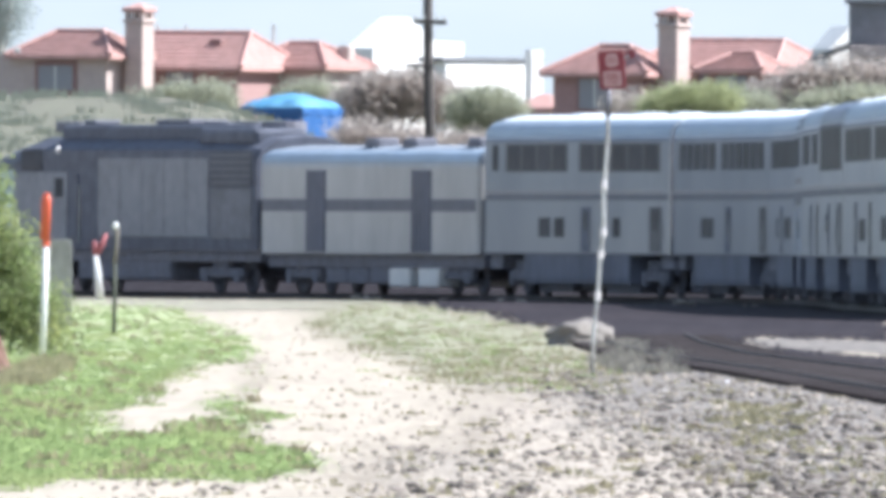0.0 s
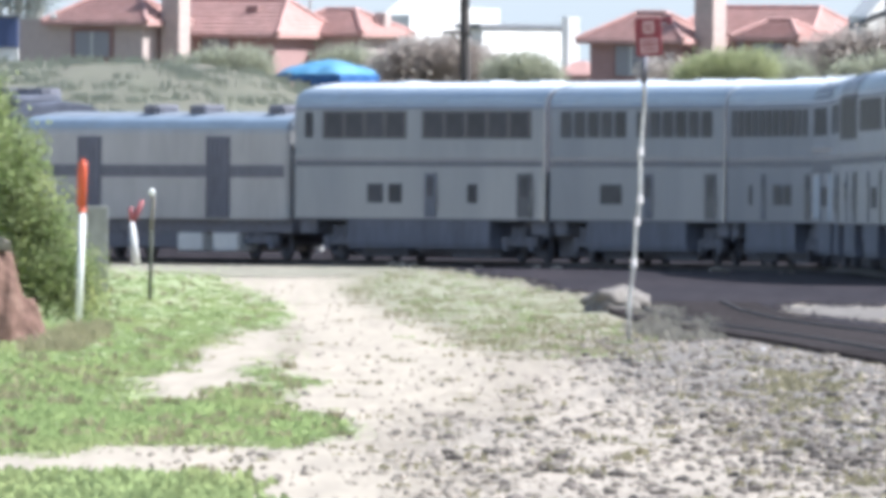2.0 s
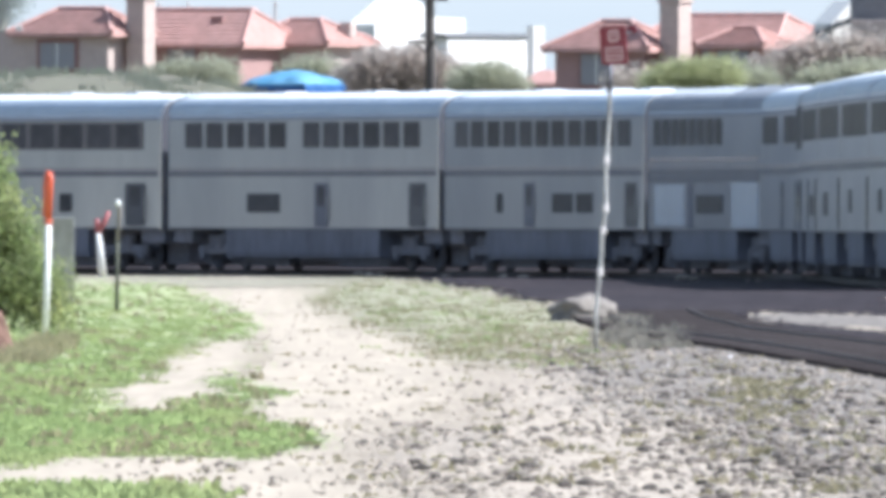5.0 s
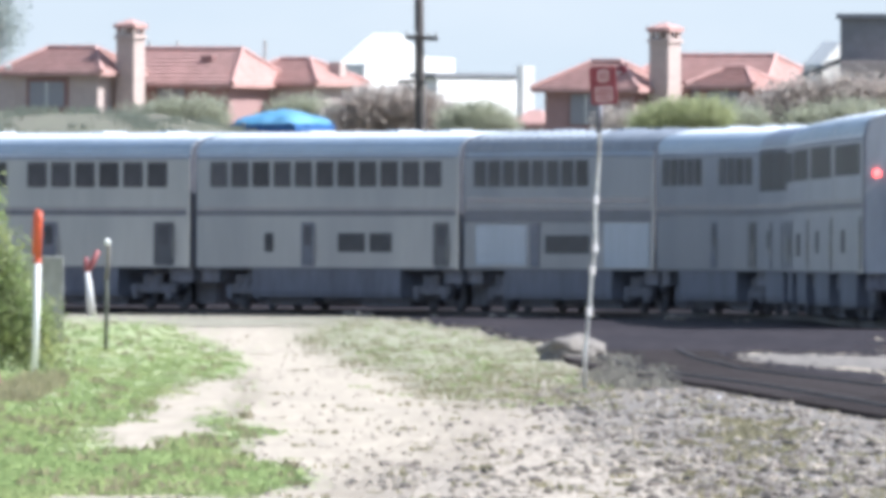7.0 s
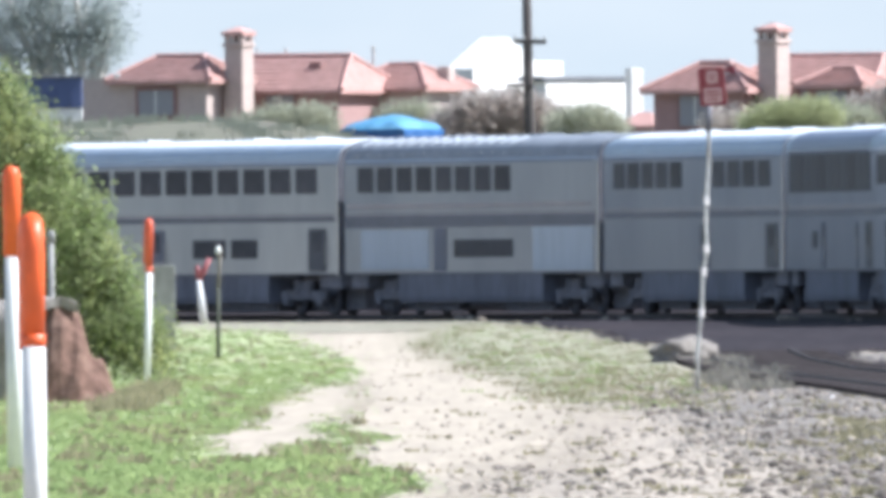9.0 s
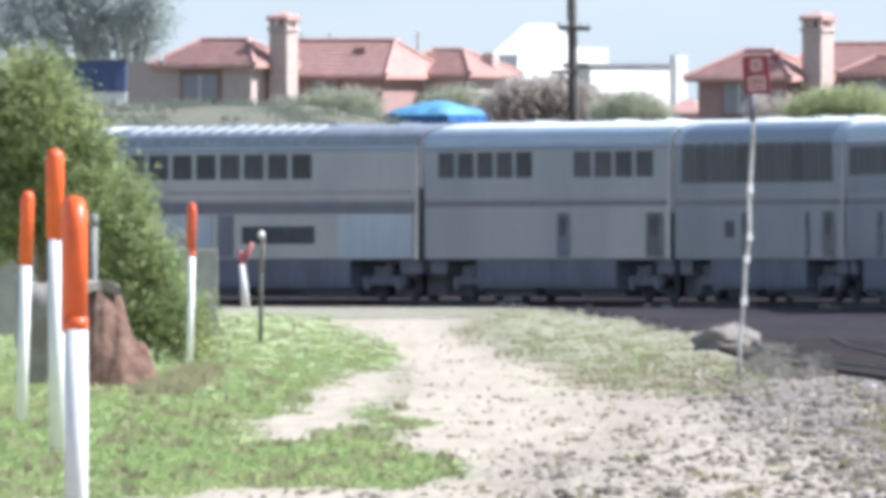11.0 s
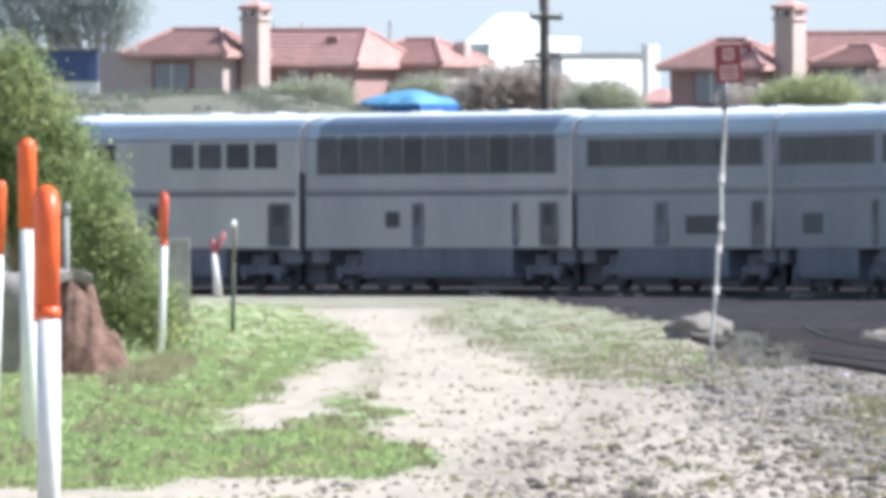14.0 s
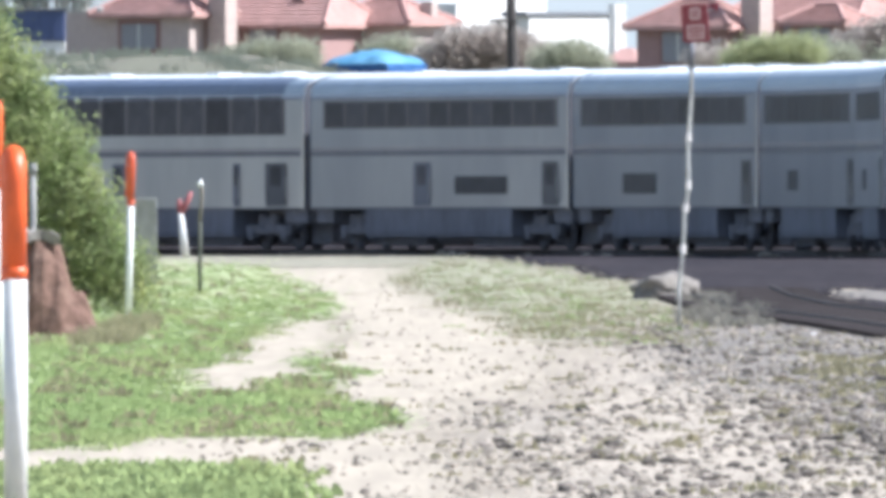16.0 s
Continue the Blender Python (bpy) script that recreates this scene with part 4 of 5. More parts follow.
def warning_sign():
    y, k = 478.96, 6.82 / 1000
    t = thing("warning_sign", "red and white metal sign on a tall bent post", "sign", pose(3.42, y, 0))
    top, w, h = 3.89, 0.34, 0.46
    rng = random.Random(4)
    pts = [(0, 0, -0.1), (-0.01, 0, 0.45), (0.045, 0, 1.0), (0.06, 0, 1.35), (0.11, 0, 1.75), (0.105, 0, 2.2), (0.145, 0, 2.75), (0.16, 0, 3.3), (0.17, 0, top)]
    part("post", tube(bmesh.new(), pts, 0.024, 8), "galv", t, "pale bent steel post", smooth=True)
    for z in (0.95, 1.45, 1.72, 2.3):
        part("clamp", tube(bmesh.new(), [(np.interp(z, [p[2] for p in pts], [p[0] for p in pts]), 0, z - 0.05), (np.interp(z, [p[2] for p in pts], [p[0] for p in pts]), 0, z + 0.05)], 0.038, 8), "sign_white", t)
    board = part("board", rounded_plate(w, h, 0.012, 0.03), "sign_red", t, "red sign board", at=pose(0.2, -0.05, top - h / 2 + 0.02, 0, -4, -24))
    part("field", rounded_plate(w * 0.70, h * 0.40, 0.004, 0.02), "sign_pink", board, "faded pink lettering panel", at=pose(0.005, -0.0125, -0.105))
    part("emblem", rounded_plate(w * 0.46, h * 0.34, 0.004, 0.04), "sign_pink", board, at=pose(0.01, -0.0125, 0.115))
    for i, (z, ww) in enumerate(((-0.06, 0.5), (-0.10, 0.56), (-0.15, 0.44))):
        part("text_bar", rounded_plate(w * ww, 0.018, 0.003, 0.005), "sign_red", board, at=pose(0.005, -0.0175, z))
    part("emblem_bar", rounded_plate(w * 0.3, 0.018, 0.003, 0.006), "sign_red", board, at=pose(0.01, -0.0175, 0.135))
    part("emblem_bar", rounded_plate(w * 0.26, 0.018, 0.003, 0.006), "sign_red", board, at=pose(0.01, -0.0175, 0.09))
    part("sleeve", tube(bmesh.new(), [(0.145, 0, top - h - 0.32), (0.16, 0, top - h + 0.06)], 0.034, 8), "grime", t, "dark grey sleeve under the board", smooth=True)
    part("side_plate", rounded_plate(0.14, 0.09, 0.012, 0.02), "sign_red", t, "small red plate set behind", at=pose(0.42, 0.05, top - 0.02, 0, -12, -35))
    part("bracket", tube(bmesh.new(), [(0.17, 0.03, top - 0.1), (0.42, 0.05, top - 0.04)], 0.018, 6), "galv", t)


leaning_marker()
stake()
warning_sign()
POST_Y = 458.91 + 0.9
POST_TOP = 2.00
grey = thing("short_post", "short weathered grey post with pale cap behind the earth", "post", pose(-4.21, POST_Y, 0))
part("shaft", tube(bmesh.new(), [(0, 0, -0.1), (0, 0, POST_TOP - 0.12)], 0.04, 10), "concrete", grey, smooth=True)
part("cap", tube(bmesh.new(), [(0, 0, POST_TOP - 0.14), (0, 0, POST_TOP - 0.03), (0, 0, POST_TOP)], [0.05, 0.05, 0.03], 10), "concrete", grey, smooth=True)



# ---------------------------------------------------------------- beyond the railway
def hip(w, d, z0, z1, inset, over=0.45):
    """A hipped roof over a w by d block, with a thick eave."""
    bm = bmesh.new()
    a, b = w / 2 + over, d / 2 + over
    low = [bm.verts.new(p) for p in ((-a, -b, z0 - 0.18), (a, -b, z0 - 0.18), (a, b, z0 - 0.18), (-a, b, z0 - 0.18))]
    eave = [bm.verts.new((v.co.x, v.co.y, z0)) for v in low]
    r0, r1 = bm.verts.new((-a + inset, 0, z1)), bm.verts.new((a - inset, 0, z1))
    bm.faces.new(low)
    for i in range(4):
        bm.faces.new((low[i], low[(i + 1) % 4], eave[(i + 1) % 4], eave[i]))
    bm.faces.new((eave[0], eave[1], r1, r0))
    bm.faces.new((eave[2], eave[3], r0, r1))
    bm.faces.new((eave[1], eave[2], r1))
    bm.faces.new((eave[3], eave[0], r0))
    bmesh.ops.recalc_face_normals(bm, faces=bm.faces[:])
    return bm


def gable(w, d, z0, z1):
    """A block of wall with gable ends to the front and back."""
    bm = bmesh.new()
    rings = [[bm.verts.new((x, y, z)) for x, z in ((-w / 2, 0), (w / 2, 0), (w / 2, z0), (0, z1), (-w / 2, z0))] for y in (-d / 2, d / 2)]
    for i in range(5):
        bm.faces.new((rings[0][i], rings[0][(i + 1) % 5], rings[1][(i + 1) % 5], rings[1][i]))
    bm.faces.new(rings[0]), bm.faces.new(rings[1])
    bmesh.ops.recalc_face_normals(bm, faces=bm.faces[:])
    return bm


def roll_tiles(parent, w, d, z0, z1, inset, over=0.45, rows=9):
    """Courses of tile standing proud on the front and side slopes, and a rounded ridge."""
    a, b = w / 2 + over, d / 2 + over
    for i in range(rows):
        t = (i + 0.5) / rows
        z = z0 + (z1 - z0) * t + 0.03
        bm = bmesh.new()
        tube(bm, [(-a + inset * t, -b * (1 - t), z), (a - inset * t, -b * (1 - t), z)], 0.03, 5)
        part("tile_course", bm, "tile", parent)
        bm = bmesh.new()
        tube(bm, [(a - inset * t, -b * (1 - t), z), (a - inset * t, b * (1 - t), z)], 0.03, 5)
        part("tile_course", bm, "tile", parent)
    for end in (-1, 1):
        for fy in (-1, 1):
            part("hip_cap", tube(bmesh.new(), [(end * a, fy * b, z0 + 0.04), (end * (a - inset), 0, z1 + 0.05)], 0.1, 8), "tile", parent)
    part("ridge_cap", tube(bmesh.new(), [(-a + inset, 0, z1 + 0.05), (a - inset, 0, z1 + 0.05)], 0.11, 8), "tile", parent)


def wing(house, x, y, rz, w, d, z_base, z_eave, z_ridge, inset, wall):
    h = z_eave - z_base
    block = part("wall", boxed(-w / 2, w / 2, -d / 2, d / 2, 0, h), wall, house, at=house.matrix_basis.inverted() @ pose(x, y, z_base, 0, 0, rz))
    roof = part("roof", hip(w, d, h, h + z_ridge - z_eave, inset), "tile", house, "terracotta tiled hip roof", at=block.matrix_basis.copy())
    roll_tiles(roof, w, d, h, h + z_ridge - z_eave, inset)
    return block


def house_window(house, block, x, z, w, h, d, side="front", wide=0.16):
    at = block.matrix_basis @ (pose(x, -d / 2, z) if side == "front" else pose(d, x, z, 0, 0, 90))
    win = part("window", boxed(-w / 2 - wide, w / 2 + wide, -0.09, 0.02, -h / 2 - wide, h / 2 + wide, bevel=0.02), "trim", house, "maroon framed window", at=at)
    part("pane", boxed(-w / 2, w / 2, -0.11, -0.06, -h / 2, h / 2), "pane", win)
    part("mullion", boxed(-0.03, 0.03, -0.13, -0.06, -h / 2, h / 2), "plaster", win)


def chimney(house, x, y, rz, w, z0, z1, wall="chimney_stucco"):
    at = house.matrix_basis.inverted() @ pose(x, y, z0, 0, 0, rz)
    h = z1 - z0
    c = part("chimney", boxed(-w / 2, w / 2, -w / 2, w / 2, 0, h - 0.55), wall, house, "stucco chimney with tiled arched cap", at=at)
    part("chimney_collar", boxed(-w / 2 - 0.08, w / 2 + 0.08, -w / 2 - 0.08, w / 2 + 0.08, h - 0.75, h - 0.6, bevel=0.02), wall, c)
    for sx in (-1, 0, 1):
        for sy in (-1, 1):
            part("cap_pier", boxed(sx * (w / 2 - 0.1) - 0.1, sx * (w / 2 - 0.1) + 0.1, sy * (w / 2 - 0.1) - 0.1, sy * (w / 2 - 0.1) + 0.1, h - 0.6, h - 0.1), wall, c)
    part("flue_shade", boxed(-w / 2 + 0.22, w / 2 - 0.22, -w / 2 + 0.22, w / 2 - 0.22, h - 0.6, h - 0.1), "trim", c)
    part("cap", hip(w, w, h - 0.1, h + 0.12, w / 2, 0.1), "tile", c)


def roof_pipe(house, x, y, z0, z1, m="galv", r=0.09):
    part("roof_pipe", tube(bmesh.new(), [(0, 0, 0), (0, 0, z1 - z0)], r, 8), m, house, at=house.matrix_basis.inverted() @ pose(x, y, z0))


def west_house():
    Y = 1750.0
    h = thing("house", "two-storey tan stucco house with terracotta hip roofs", "house", pose(-6.04, Y, 3.80), group="houses on the terrace")
    a = wing(h, -10.22, Y, -30, 4.5, 3.2, 3.8, 9.78, 10.82, 1.5, "stucco")
    house_window(h, a, -0.3, 8.78 - 3.8, 1.75, 1.1, 3.2, wide=0.18)
    b = wing(h, -4.91, Y + 3, -30, 6.6, 5.0, 3.8, 9.29, 10.79, 1.2, "rose")
    house_window(h, b, 0.4, 8.53 - 3.8, 1.4, 1.1, 5.0)
    house_window(h, b, 0.2, 8.53 - 3.8, 1.0, 1.0, 3.15, "side")
    c = wing(h, -0.35, Y + 4, -30, 4.0, 3.8, 3.8, 9.37, 10.37, 1.7, "stucco")
    part("wall", boxed(-1.2, 1.2, -1.0, 1.0, 0, 9.86 - 3.8), "stucco", h, "plain tan side wall", at=h.matrix_basis.inverted() @ pose(-13.21, Y + 1, 3.8, 0, 0, -30))
    chimney(h, -7.64, Y - 1.5, -32, 0.92, 3.8, 11.98)
    for px_x, z0, z1 in ((-6.84, 10.51, 11.16), (-5.59, 10.51, 11.18), (-1.72, 10.28, 11.23)):
        roof_pipe(h, px_x, Y + 5, z0, z1, r=0.07)
    part("eave_lamp", boxed(-0.13, 0.13, -0.13, 0.13, 0, 0.22, bevel=0.04), "white", h, "small white fitting at the eave", at=h.matrix_basis.inverted() @ pose(-13.02, Y - 3.2, 9.87))
    part("roof_vent", boxed(-0.3, 0.3, -0.3, 0.3, 0, 0.45, bevel=0.05), "trim", h, at=h.matrix_basis.inverted() @ pose(-4.16, Y + 1.6, 10.08, 0, 0, -30))
    part("roof_vent", boxed(-0.28, 0.28, -0.28, 0.28, 0, 0.7, bevel=0.05), "stucco", h, at=h.matrix_basis.inverted() @ pose(1.50, Y + 3.6, 9.60, 0, 0, -30))


def east_house():
    Y = 1700.0
    h = thing("house", "rose stucco house with terracotta roof and tall chimney", "house", pose(16.90, Y, 3.8), group="houses on the terrace")
    a = wing(h, 12.98, Y, -28, 4.3, 3.2, 3.8, 8.93, 10.06, 1.9, "rose")
    house_window(h, a, -0.1, 8.03 - 3.8, 1.5, 1.3, 3.2)
    b = wing(h, 18.00, Y + 3, -28, 6.2, 4.6, 3.8, 9.27, 10.34, 1.0, "stucco")
    house_window(h, b, 0.6, 8.44 - 3.8, 1.8, 1.0, 4.6)
    c = wing(h, 18.45, Y - 2.5, -28, 2.4, 2.0, 3.8, 9.10, 9.77, 1.1, "rose")
    house_window(h, c, 0, 8.37 - 3.8, 1.5, 0.9, 2.0)
    wing(h, 22.72, Y + 4, -28, 4.4, 4.0, 3.8, 9.10, 10.03, 1.8, "stucco")
    chimney(h, 15.47, Y - 1.5, -34, 0.98, 3.8, 11.64)


def white_house():
    Y = 1800.0
    h = thing("house", "sunlit white plaster house with gable and low wing", "house", pose(6.10, Y, 3.8), group="houses on the terrace")
    inv = h.matrix_basis.inverted()
    part("wall", gable(5.0, 1.6, 10.42 - 3.8, 11.83 - 3.8), "plaster", h, "white gabled block", at=inv @ pose(3.75, Y, 3.8, 0, 0, 50))
    part("wall", boxed(-1.35, 1.35, -0.5, 0.5, 0, 10.73 - 3.8), "plaster", h, at=inv @ pose(5.60, Y + 2, 3.8, 0, 0, 50))
    part("wall", boxed(-3.1, 3.1, -0.6, 0.6, 0, 9.82 - 3.8), "plaster", h, "low white wing", at=inv @ pose(7.76, Y - 2, 3.8, 0, 0, 46))
    part("roof", boxed(-3.3, 3.3, -0.8, 0.8, 0, 0.2, bevel=0.03), "slate", h, "thin dark flat roof", at=inv @ pose(7.63, Y - 2, 9.82, 0, 0, 46))
    part("wall", boxed(-0.3, 0.3, -0.3, 0.3, 0, 10.37 - 3.8), "plaster", h, "bright corner pier", at=inv @ pose(10.04, Y - 4, 3.8, 0, 0, 28))
    part("lower_roof", hip(1.2, 1.6, 7.75 - 3.8, 8.37 - 3.8, 0.5, 0.2), "tile", h, at=inv @ pose(10.49, Y - 5, 3.8, 0, 0, -20))
    part("wall", boxed(-0.55, 0.55, -0.7, 0.7, 0, 7.70 - 3.8), "stucco", h, at=inv @ pose(10.49, Y - 5, 3.8, 0, 0, -20))


def far_buildings():
    Y = 1650.0
    h = thing("house", "dark grey sided house with a pale lit gable", "house", pose(23.70, Y, 3.8), group="houses on the terrace")
    inv = h.matrix_basis.inverted()
    part("wall", boxed(-1.45, 1.45, -1.5, 1.5, 0, 11.63 - 3.8), "slate", h, at=inv @ pose(23.94, Y, 3.8, 0, 0, -8))
    part("roof", boxed(-1.6, 1.6, -1.7, 1.7, 0, 0.25, bevel=0.04), "slate", h, at=inv @ pose(23.94, Y, 11.63, 0, 0, -8))
    part("balcony", boxed(-1.5, 1.5, -0.9, 0.9, 0, 0.5, bevel=0.03), "stucco", h, at=inv @ pose(23.91, Y - 2, 9.41, 0, 0, -8))
    part("gable_wall", gable(1.9, 1.5, 9.78 - 3.8, 10.73 - 3.8), "plaster", h, "pale sunlit gable", at=inv @ pose(22.03, Y + 4, 3.8, 0, 0, 30))
    part("gable_roof", boxed(-1.0, 1.0, -0.9, 0.9, 0, 0.16), "slate", h, at=inv @ pose(21.73, Y + 2, 9.58, 0, -22, -8))
    s = thing("storage_shed", "navy sheet-metal shed on a pale wall", "shed", pose(-15.32, 1600, 3.8))
    inv = s.matrix_basis.inverted()
    w = 3.99
    zb, zt = 7.98 - 3.8, 9.21 - 3.8
    part("base_wall", boxed(-w / 2 - 0.2, w / 2, -1.3, 1.3, 0, zb), "plaster", s, "pale base wall")
    part("cladding", boxed(-w / 2 - 0.6, w / 2, -1.4, 1.4, zb, zt, bevel=0.03), "navy", s, "navy sheet-metal side")
    for i in range(10):
        x = -w / 2 - 0.4 + i * (w + 0.4) / 10
        part("cladding_rib", boxed(x - 0.03, x + 0.03, -1.44, -1.39, zb + 0.03, zt - 0.03), "navy", s)
    part("roof", boxed(-w / 2 - 0.7, w / 2 + 0.1, -1.5, 1.5, zt, zt + 0.1, bevel=0.03), "slate", s, "grey flat roof")


west_house()
east_house()
white_house()
far_buildings()


def utility_pole():
    y = 1262.0
    t = thing("utility_pole", "dark tarred wooden utility pole with crossarm", "utility pole", pose(3.83, y, 0.00, 0, -0.9, 0))
    part("pole", tube(bmesh.new(), [(0, 0, 0), (0.03, 0, 4.2), (-0.03, 0, 7.0), (0, 0, 13.5)], [0.20, 0.185, 0.165, 0.13], 12), "pole", t, smooth=True)
    z = 8.63
    arm = part("crossarm", boxed(-0.52, 0.52, -0.06, 0.06, z - 0.07, z + 0.07, bevel=0.015), "pole", t, at=pose(-0.41, -0.18, 0, 0, 3, 0))
    for x in (-0.46, -0.2, 0.22, 0.46):
        part("insulator", tube(bmesh.new(), [(x, 0, z + 0.06), (x, 0, z + 0.12), (x, 0, z + 0.2)], [0.03, 0.05, 0.03], 8), "galv", arm)
    z2 = 7.23
    part("lower_arm", boxed(-0.75, 0.1, -0.05, 0.05, z2 - 0.05, z2 + 0.05, bevel=0.01), "pole", t, at=pose(-0.1, -0.18, 0, 0, 1, 0))
    part("brace", tube(bmesh.new(), [(-0.05, -0.2, z2 - 0.5), (-0.5, -0.2, z2)], 0.025, 6), "pole", t)


utility_pole()


def canopy():
    """A blue pop-up canopy on the bank: sagging pyramid top, valance, and a sheet hung on two sides."""
    t = thing("canopy", "bright blue pop-up canopy with one hanging side on the bank", "canopy", pose(-0.72, 1380.0, 5.22, 0, 0, -32))
    half, eave, peak = 1.30, 1.04, 1.56
    bm = bmesh.new()
    nx = 14
    grid = []
    for j in range(nx + 1):
        line = []
        for i in range(nx + 1):
            u, v = i / nx * 2 - 1, j / nx * 2 - 1
            r = max(abs(u), abs(v))
            z = eave + (peak - eave) * (1 - r) ** 0.55 + 0.10 * noise.noise((u * 2.2, v * 2.2, 4))
            line.append(bm.verts.new((u * half, v * half, z)))
        grid.append(line)
    for j in range(nx):
        for i in range(nx):
            bm.faces.new((grid[j][i], grid[j][i + 1], grid[j + 1][i + 1], grid[j + 1][i]))
    part("top", bm, "tarp", t, "sunlit blue canopy top", smooth=True)

    def hanging(x0, y0, x1, y1, z0, z1, waves):
        """A wavy sheet between two corners."""
        cloth = bmesh.new()
        n, d = 18, Vector((x1 - x0, y1 - y0, 0))
        side = Vector((d.y, -d.x, 0)).normalized()
        rows = []
        for z, k in ((z1, 0.2), ((z0 + z1) / 2, 0.7), (z0, 1.0)):
            rows.append([cloth.verts.new(Vector((x0, y0, z + 0.03 * k * math.sin(i * 0.9))) + d * i / n + side * 0.04 * k * math.sin(waves * i / n * 6.28)) for i in range(n + 1)])
        for a, b in zip(rows, rows[1:]):
            for i in range(n):
                cloth.faces.new((a[i], a[i + 1], b[i + 1], b[i]))
        return cloth

    e = half + 0.01
    corners = [(-e, -e), (e, -e), (e, e), (-e, e)]
    for (x0, y0), (x1, y1) in zip(corners, corners[1:] + corners[:1]):
        part("valance", hanging(x0, y0, x1, y1, eave - 0.24, eave + 0.01, 3), "tarp_side", t, "darker blue valance", smooth=True)
    part("side_sheet", hanging(e - 0.03, -e + 0.03, e - 0.03, e - 0.03, -0.15, eave, 4), "tarp_side", t, "hanging blue side sheet", smooth=True)
    part("side_sheet", hanging(0.1, -e + 0.03, e - 0.03, -e + 0.03, -0.15, eave, 3), "tarp_side", t, "hanging blue side sheet", smooth=True)
    for x in (-half + 0.05, half - 0.08):
        for y in (-half + 0.05, half - 0.08):
            part("leg", tube(bmesh.new(), [(x, y, -1.2), (x, y, eave)], 0.025, 6), "galv", t)


canopy()



# ---------------------------------------------------------------- plants, stones and earth
def scatter(outline, count, rng, without=(), seed=0, rough=1.0, clump=0.0, side=0.0):
    """Points over a field, thinning out with distance as the sward closes up. clump leaves gaps; side thins it to the left."""
    us, ws = [x / y for x, y in outline], [1 / y for x, y in outline]
    got, tries = [], 0
    while len(got) < count and tries < count * 60:
        tries += 1
        u, w = rng.uniform(min(us), max(us)), rng.uniform(min(ws), max(ws))
        p = (u / w, 1 / w)
        q = ragged((p[0] + rng.gauss(0, 0.12 * rough), p[1] * (1 + rng.gauss(0, 0.012 * rough))), seed, rough)
        if not inside(q, outline) or any(inside(q, o) for o in without):
            continue
        if clump and noise.noise((p[0] * 1.6, p[1] * 0.07, seed)) + 0.5 * noise.noise((p[0] * 5, p[1] * 0.2, seed)) < clump * rng.uniform(-0.6, 1.0) - 0.1:
            continue
        if side and rng.random() > 0.15 + 0.85 * ((u - min(us)) / (max(us) - min(us))) ** side:
            continue
        got.append(p)
    return got


def mesh_of(name, verts, faces, material, label, category, smooth=False):
    me = bpy.data.meshes.new(name)
    me.from_pydata(verts, [], faces)
    me.materials.append(M[material])
    if smooth:
        me.polygons.foreach_set("use_smooth", [True] * len(me.polygons))
    return tagged(new(name, me), label, category, kind="stuff")


def grass(name, points, material, low, high, spread, label, seed, blades=7, width=0.022):
    rng = random.Random(seed)
    verts, faces = [], []
    for x, y in points:
        tall = rng.uniform(low, high)
        for _ in range(blades):
            a, r = rng.uniform(0, 6.28), rng.uniform(0, spread)
            bx, by = x + r * math.cos(a), y + r * math.sin(a) * 3
            h, lean, w = tall * rng.uniform(0.5, 1.1), rng.uniform(-0.6, 0.6), width * rng.uniform(0.6, 1.5)
            n = len(verts)
            turn = rng.uniform(-1.2, 1.2)
            wx, wy = w * math.cos(turn), w * math.sin(turn)
            verts += [(bx - wx, by - wy, -0.01), (bx + wx, by + wy, -0.01), (bx + wx * 0.8 + lean * h * 0.4, by + wy * 0.8 - 0.1 * h, h * 0.6), (bx - wx * 0.8 + lean * h * 0.4, by - wy * 0.8 - 0.1 * h, h * 0.6), (bx + lean * h, by - 0.3 * h, h)]
            faces += [(n, n + 1, n + 2, n + 3), (n + 3, n + 2, n + 4)]
    return mesh_of(name, verts, faces, material, label, "grass")


rng = random.Random(21)
grass("grass", scatter(GRASS_FIELD, 13000, rng, (BARE_TONGUE,), 2), "blade", 0.015, 0.045, 0.14, "fresh green grass growing beside the sandy track", 31, blades=12, width=0.015)
grass("grass_tufts", scatter(GRASS_FIELD, 600, rng, (BARE_TONGUE,), 2, clump=0.5), "dry_blade", 0.03, 0.10, 0.12, "straw-coloured tufts among the grass", 32)
grass("verge_grass", scatter(VERGE, 850, rng, seed=4, rough=2.2), "dry_blade", 0.015, 0.05, 0.25, "thin olive grass along the track bed", 33, blades=11, width=0.014)
grass("verge_weeds", scatter(VERGE, 220, rng, seed=4, rough=2.2, clump=0.3), "blade", 0.02, 0.06, 0.25, "scattered green weeds along the verge", 34, blades=10, width=0.014)
grass("sparse_weeds", scatter(BALLAST_FIELD, 110, rng, seed=17, rough=2.5, clump=0.9), "dry_blade", 0.02, 0.07, 0.15, "sparse olive weeds among the ballast", 38)
grass("shoulder_weeds", scatter(GREY_FIELD, 150, rng, seed=18, rough=2.5, clump=0.7), "dry_blade", 0.02, 0.07, 0.15, "sparse green weeds on the track shoulder", 39)
grass("path_weeds", scatter(PATH_FIELD, 50, rng, seed=19, rough=2.5, clump=0.9), "dry_blade", 0.015, 0.05, 0.2, "sparse dry weeds on the sandy track", 40)
DRY_TUFT = [(4.48, 622.25), (5.13, 642.81), (4.98, 568.71), (4.76, 510.15), (4.32, 477.27), (3.73, 489.16)]
grass("dry_weeds", scatter(DRY_TUFT, 230, rng, seed=26, rough=1.4, clump=0.4), "dry_tuft", 0.05, 0.17, 0.2, "grey-brown dry weeds round the sign's foot", 48, blades=9, width=0.014)
